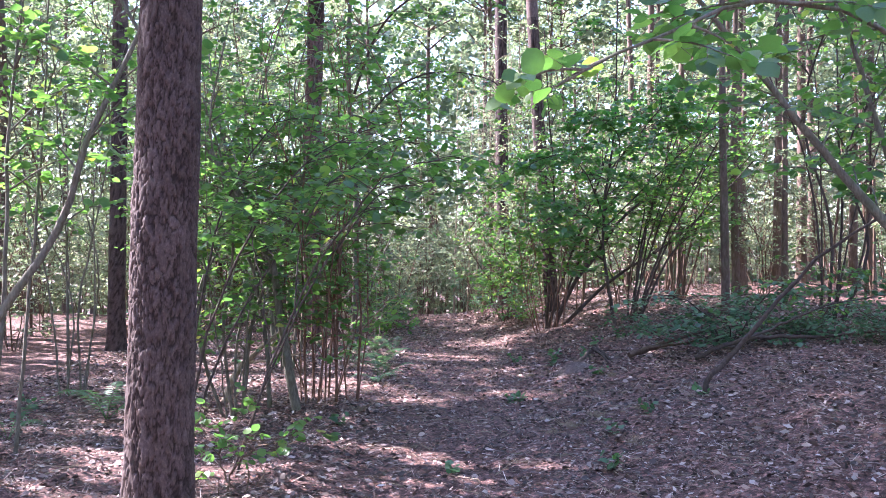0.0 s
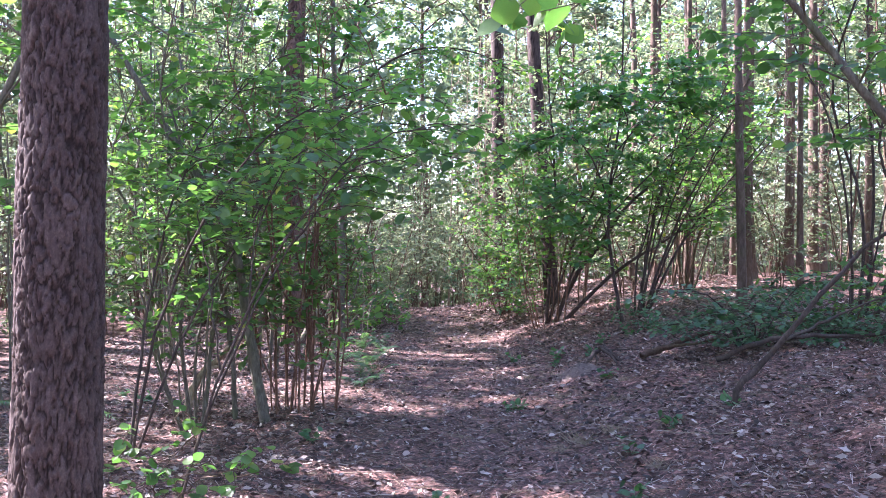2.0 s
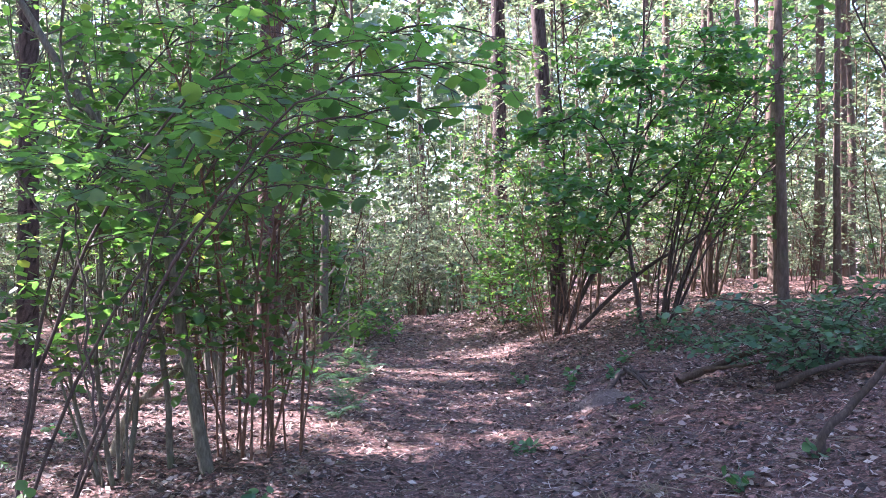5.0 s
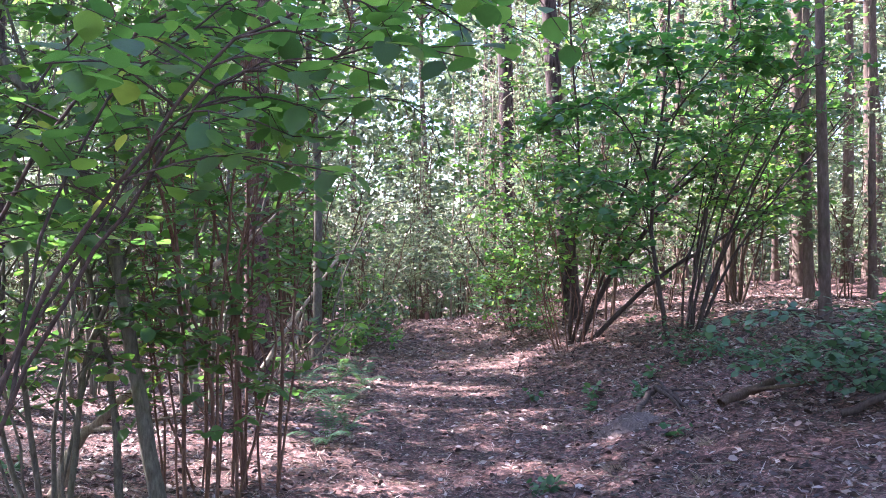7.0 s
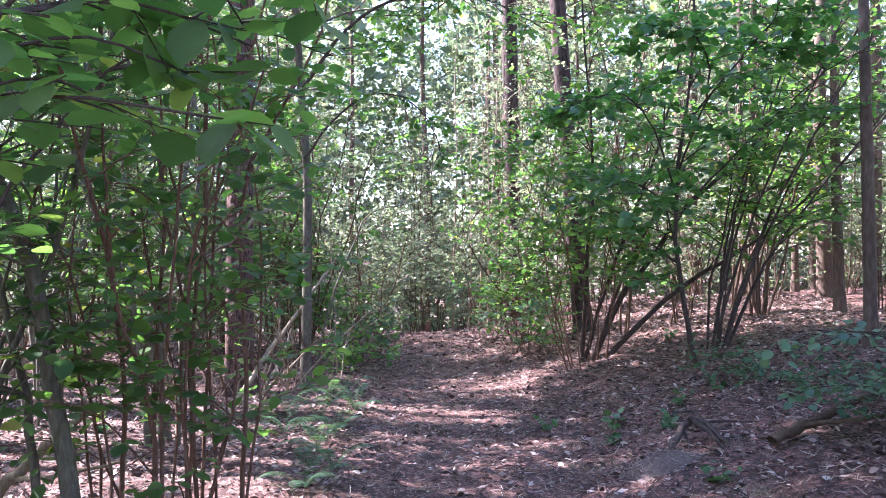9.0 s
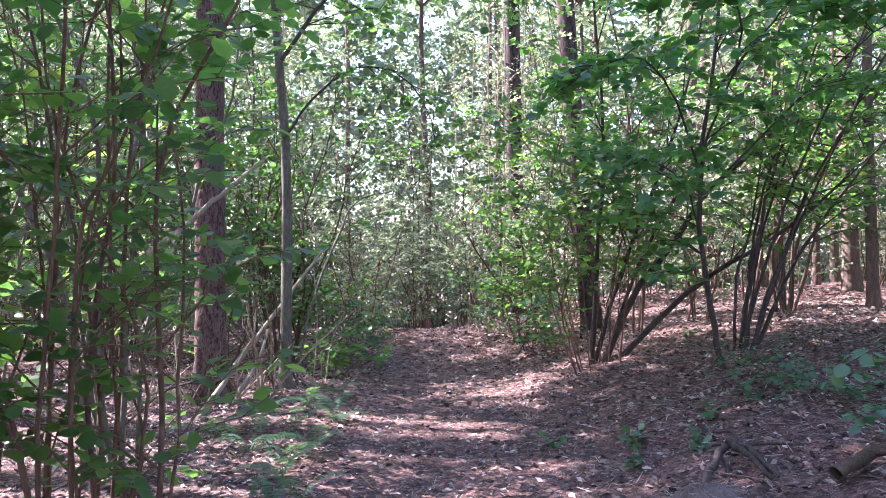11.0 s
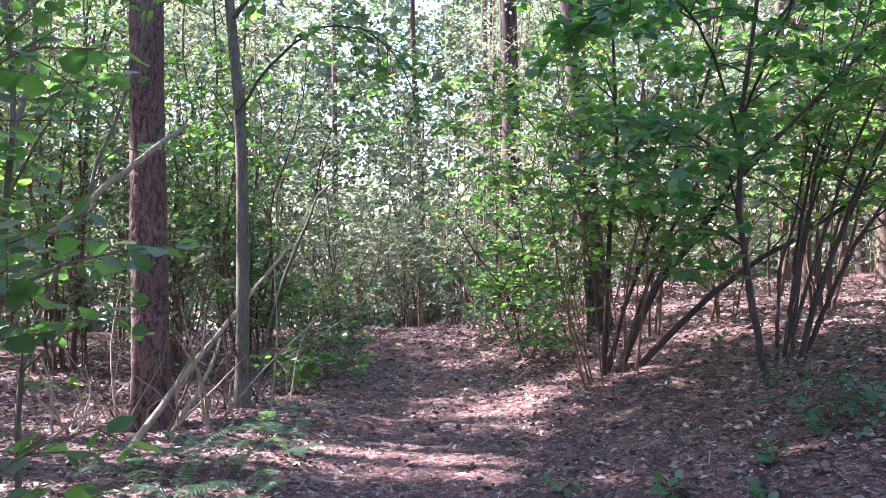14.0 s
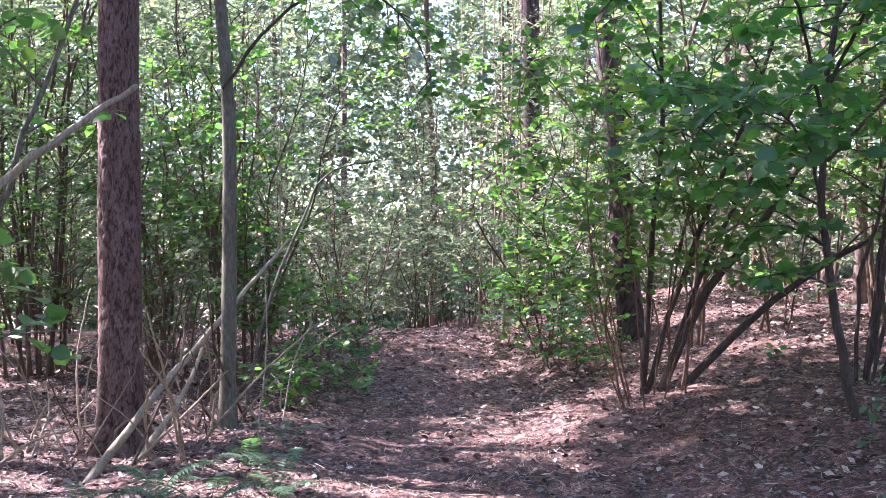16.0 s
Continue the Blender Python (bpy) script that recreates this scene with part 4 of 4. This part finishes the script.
for k, (x, y, g) in enumerate([(0.72, 20.2, 0.016), (0.92, 20.8, 0.022), (1.12, 21.5, 0.018), (0.62, 23.0, 0.024), (1.32, 22.6, 0.026), (1.55, 23.6, 0.030), (0.30, 25.2, 0.030), (0.85, 19.4, 0.012), (-2.3, 20.8, 0.020), (-2.8, 21.6, 0.028)]):
    leafy_tree("sapling", "thin pale sapling at the end of the path", x, y, 5.5 + 0.4 * k, g, 820 + k, 0.4, 9, 0.9, 0.06, dead_wood, hazed_far_leaf, 5, 0.16, (0.15, 0), 6, 0.4)


def far_foliage():
    """The leaf wall that closes the wood all round, its haze put into the leaf colour."""
    r = np.random.default_rng(5)
    g = Geo()
    for n, lo, hi, top, size in ((25000, 0.22, 0.78, 18, 0.34), (14000, 0.0, 2.0, 24, 0.85)):
        ang, rad = math.pi * r.uniform(lo, hi, n), r.uniform(38, 50, n)
        p = np.stack([np.cos(ang) * rad, 12 + np.sin(ang) * rad, r.uniform(0, 1, n) ** 1.1 * top], -1)
        p[:, 2] += ground_height(p[:, 0], p[:, 1])
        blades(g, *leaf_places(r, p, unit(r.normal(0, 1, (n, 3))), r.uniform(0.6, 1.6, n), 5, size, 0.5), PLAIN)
    tagged(part("distant_foliage", g, hazed_far_leaf), "leaf wall of the distant wood with haze in its pale green", "foliage", kind="stuff")


far_foliage()


# ---- ferns and low plants ----
FERNLET = dict(v=[(0, 0, 0), (.3, .11, .02), (1, 0, -.05), (.3, -.11, .02)], f=[(0, 2, 1), (0, 3, 2)])


def fern_mesh(seed):
    """One arching frond with toothed side leaflets, a metre long."""
    r = np.random.default_rng(seed)
    g = Geo()
    line = smooth_line([(0, 0, 0), (0.3, 0, 0.32), (0.65, 0.02, 0.42), (1, 0.05, 0.28)], 24)
    tube(g, line, np.linspace(0.010, 0.002, 24), 3)
    for s in (-1, 1):
        p = line[3:]
        f = np.linspace(0, 1, len(p))
        ax = np.stack([np.full(len(p), 0.45), np.full(len(p), float(s)), -0.15 + r.normal(0, 0.08, len(p))], -1)
        blades(g, p, ax, np.tile((0, 0.0, 1.0), (len(p), 1)) + r.normal(0, 0.12, (len(p), 3)), 0.24 * np.sin(np.pi * (0.18 + 0.8 * f)), FERNLET)
    return g.mesh("frond", fern_leaf)


FRONDS = [fern_mesh(q) for q in range(3)]


def fern(x, y, size, seed):
    r = np.random.default_rng(seed)
    f = thing("fern", "green fern with arching fronds on the leaf litter", "fern", x, y, gz(x, y) - 0.005, "ferns along the path")
    n = int(r.integers(4, 7))
    for q in range(n):
        ob = part("frond", FRONDS[q % 3], None, f)
        s = size * r.uniform(0.7, 1.15)
        ob.matrix_local = pose(0, 0, 0, 0, r.uniform(-25, 10), 360 * q / n + r.uniform(-20, 20)) @ Matrix.Diagonal((s, s, s, 1))


for k, (x, y, s) in enumerate([(-0.95, 12.2, 0.32), (-0.75, 11.5, 0.3), (-1.15, 11.6, 0.34), (-0.7, 12.7, 0.26), (-1.3, 12.5, 0.3), (-0.62, 10.4, 0.26), (-0.8, 10.9, 0.3),
                               (-0.72, 9.9, 0.26), (-3.0, 8.0, 0.45), (-1.0, 13.3, 0.26), (-0.9, 13.9, 0.24), (-1.6, 12.3, 0.3), (-3.4, 7.0, 0.35)]):
    fern(x, y, s * 1.25, 300 + k)


def weed(x, y, size, seed, mat=None, label="small green weed with a few toothed leaves"):
    r = np.random.default_rng(seed)
    w = thing("weed", label, "weed", x, y, gz(x, y), "weeds on the forest floor")
    n = int(r.integers(4, 8))
    az = r.uniform(0, 6.28, n)
    d = np.stack([np.cos(az) * 0.6, np.sin(az) * 0.6, r.uniform(0.4, 1.0, n)], -1)
    for q in range(n):
        stem = Geo()
        sticks(stem, np.array([(0, 0, -0.01)]), unit(d[q:q + 1]), np.array([size * r.uniform(0.5, 1)]), np.array([0.002]))
        part("stem", stem, hazel_bark, w)
    s, wv, l = np.zeros((n, 3)), unit(d), size * r.uniform(0.6, 1.1, n)
    pl, ax, fc, sz = leaf_places(r, s, wv, l, 3, 0.055, 0.9)
    leaf_objects([w] * len(pl), pl, ax, fc, sz, mat or deep_leaf_single)


rw = np.random.default_rng(404)
for k, (x, y, s) in enumerate([(0.68, 8.65, 0.13), (0.75, 8.75, 0.10), (2.1, 7.2, 0.13), (1.25, 6.6, 0.18), (1.05, 5.7, 0.16), (1.6, 7.0, 0.12), (0.95, 11.6, 0.15), (1.75, 10.9, 0.15), (1.6, 9.3, 0.14),
                               (1.9, 11.3, 0.16), (2.3, 11.6, 0.14), (-0.85, 7.3, 0.1), (0.05, 5.9, 0.08), (1.4, 11.2, 0.16), (1.3, 10.8, 0.12), (2.6, 12.0, 0.16)]):
    weed(x, y, s, 500 + k)
for k in range(14):
    x, y = (rw.uniform(1.6, 5), rw.uniform(7, 15)) if k % 3 else (rw.uniform(-4, -0.7), rw.uniform(6, 14))
    weed(x, y, rw.uniform(0.07, 0.16), 600 + k)
for k, (x, y, h) in enumerate([(1.4, 16.0, 0.8), (1.2, 16.6, 0.9), (-1.0, 16.2, 0.7), (-0.95, 17.5, 0.9), (3.9, 9.6, 0.8), (4.4, 8.8, 0.7), (-1.0, 15.2, 0.5), (1.0, 18.8, 0.9), (-1.3, 18.6, 1.1)]):
    shrub("bramble", "low sprawling bramble with dark green leaves", x, y, 5, h, 0.5, (0, 0), (0.004, 0.007), 0.1, 5, 0.4, 0.06, 5, 0.08, 0.2, 700 + k, None, deep_leaf if k % 2 else hazel_leaf, MID, split=False)

rb = np.random.default_rng(515)
for k in range(11):
    x, y = rb.uniform(2.3, 5.2), rb.uniform(7.6, 12.5)
    shrub("bramble", "low dim green bramble on the shaded bank", x, y, 4, rb.uniform(0.15, 0.32), 0.4, (0, 0), (0.003, 0.005), 0.1, 5, 0.35, 0.05, 5, 0.08, 0.18, 760 + k, None, deep_leaf, MID, split=False, wild=0.25)

# ---- the floor's litter ----
def litter():
    r = np.random.default_rng(9)
    n = 150000
    x, y = r.uniform(-5, 6, n), 2.5 + 20 * r.uniform(0, 1, n) ** 1.3
    mid = np.interp(y, [0, 12, 24], [0.1, 0.1, -0.45])
    keep = r.uniform(0, 1, n) < np.interp(np.abs(x - mid), [0.2, 0.9], [0.45, 1])
    x, y = x[keep], y[keep]
    n = len(x)
    p = np.stack([x, y, ground_height(x, y) + r.uniform(0.002, 0.018, n)], -1)
    ang = r.uniform(0, 2 * math.pi, n)
    ax = np.stack([np.cos(ang), np.sin(ang), r.normal(0, 0.22, n)], -1)
    fc = np.array((0, 0, 1.0)) + r.normal(0, 0.65, (n, 3))
    g = Geo()
    size = 0.015 + 0.040 * r.uniform(0, 1, n) ** 2.2
    flat = r.uniform(0, 1, n) < 0.1
    blades(g, p[flat], ax[flat], fc[flat], size[flat] * 1.15, MID)
    blades(g, p[~flat], ax[~flat], fc[~flat], size[~flat] * 1.3, CURL)
    tagged(part("leaf_litter", g, dry_leaf), "scattered dry brown leaves on the forest floor", "leaf litter", kind="stuff")
    n = 80000
    x, y = r.uniform(-4, 5, n), 2.6 + 15 * r.uniform(0, 1, n) ** 1.25
    p = np.stack([x, y, ground_height(x, y) + r.uniform(0.004, 0.02, n)], -1)
    ang = r.uniform(0, 2 * math.pi, n)
    ax = np.stack([np.cos(ang), np.sin(ang), r.normal(0, 0.25, n)], -1)
    g = Geo()
    blades(g, p, ax, np.array((0, 0, 1.0)) + r.normal(0, 0.4, (n, 3)), 0.03 + 0.07 * r.uniform(0, 1, n) ** 2, SLIVER)
    tagged(part("needle_litter", g, dry_leaf), "brown pine needles and leaf stalks on the forest floor", "needle litter", kind="stuff")
    n = 6000
    x, y = r.uniform(-5, 6, n), r.uniform(2.5, 20, n)
    p = np.stack([x, y, ground_height(x, y) + 0.012], -1)
    ang = r.uniform(0, 2 * math.pi, n)
    w = unit(np.stack([np.cos(ang), np.sin(ang), r.normal(0, 0.06, n)], -1))
    g = Geo()
    sticks(g, p, w, 0.04 + 0.3 * r.uniform(0, 1, n) ** 2.5, r.uniform(0.0015, 0.0045, n))
    tagged(part("fallen_twigs", g, dead_wood), "thin fallen twigs strewn over the litter", "twigs", kind="stuff")


litter()
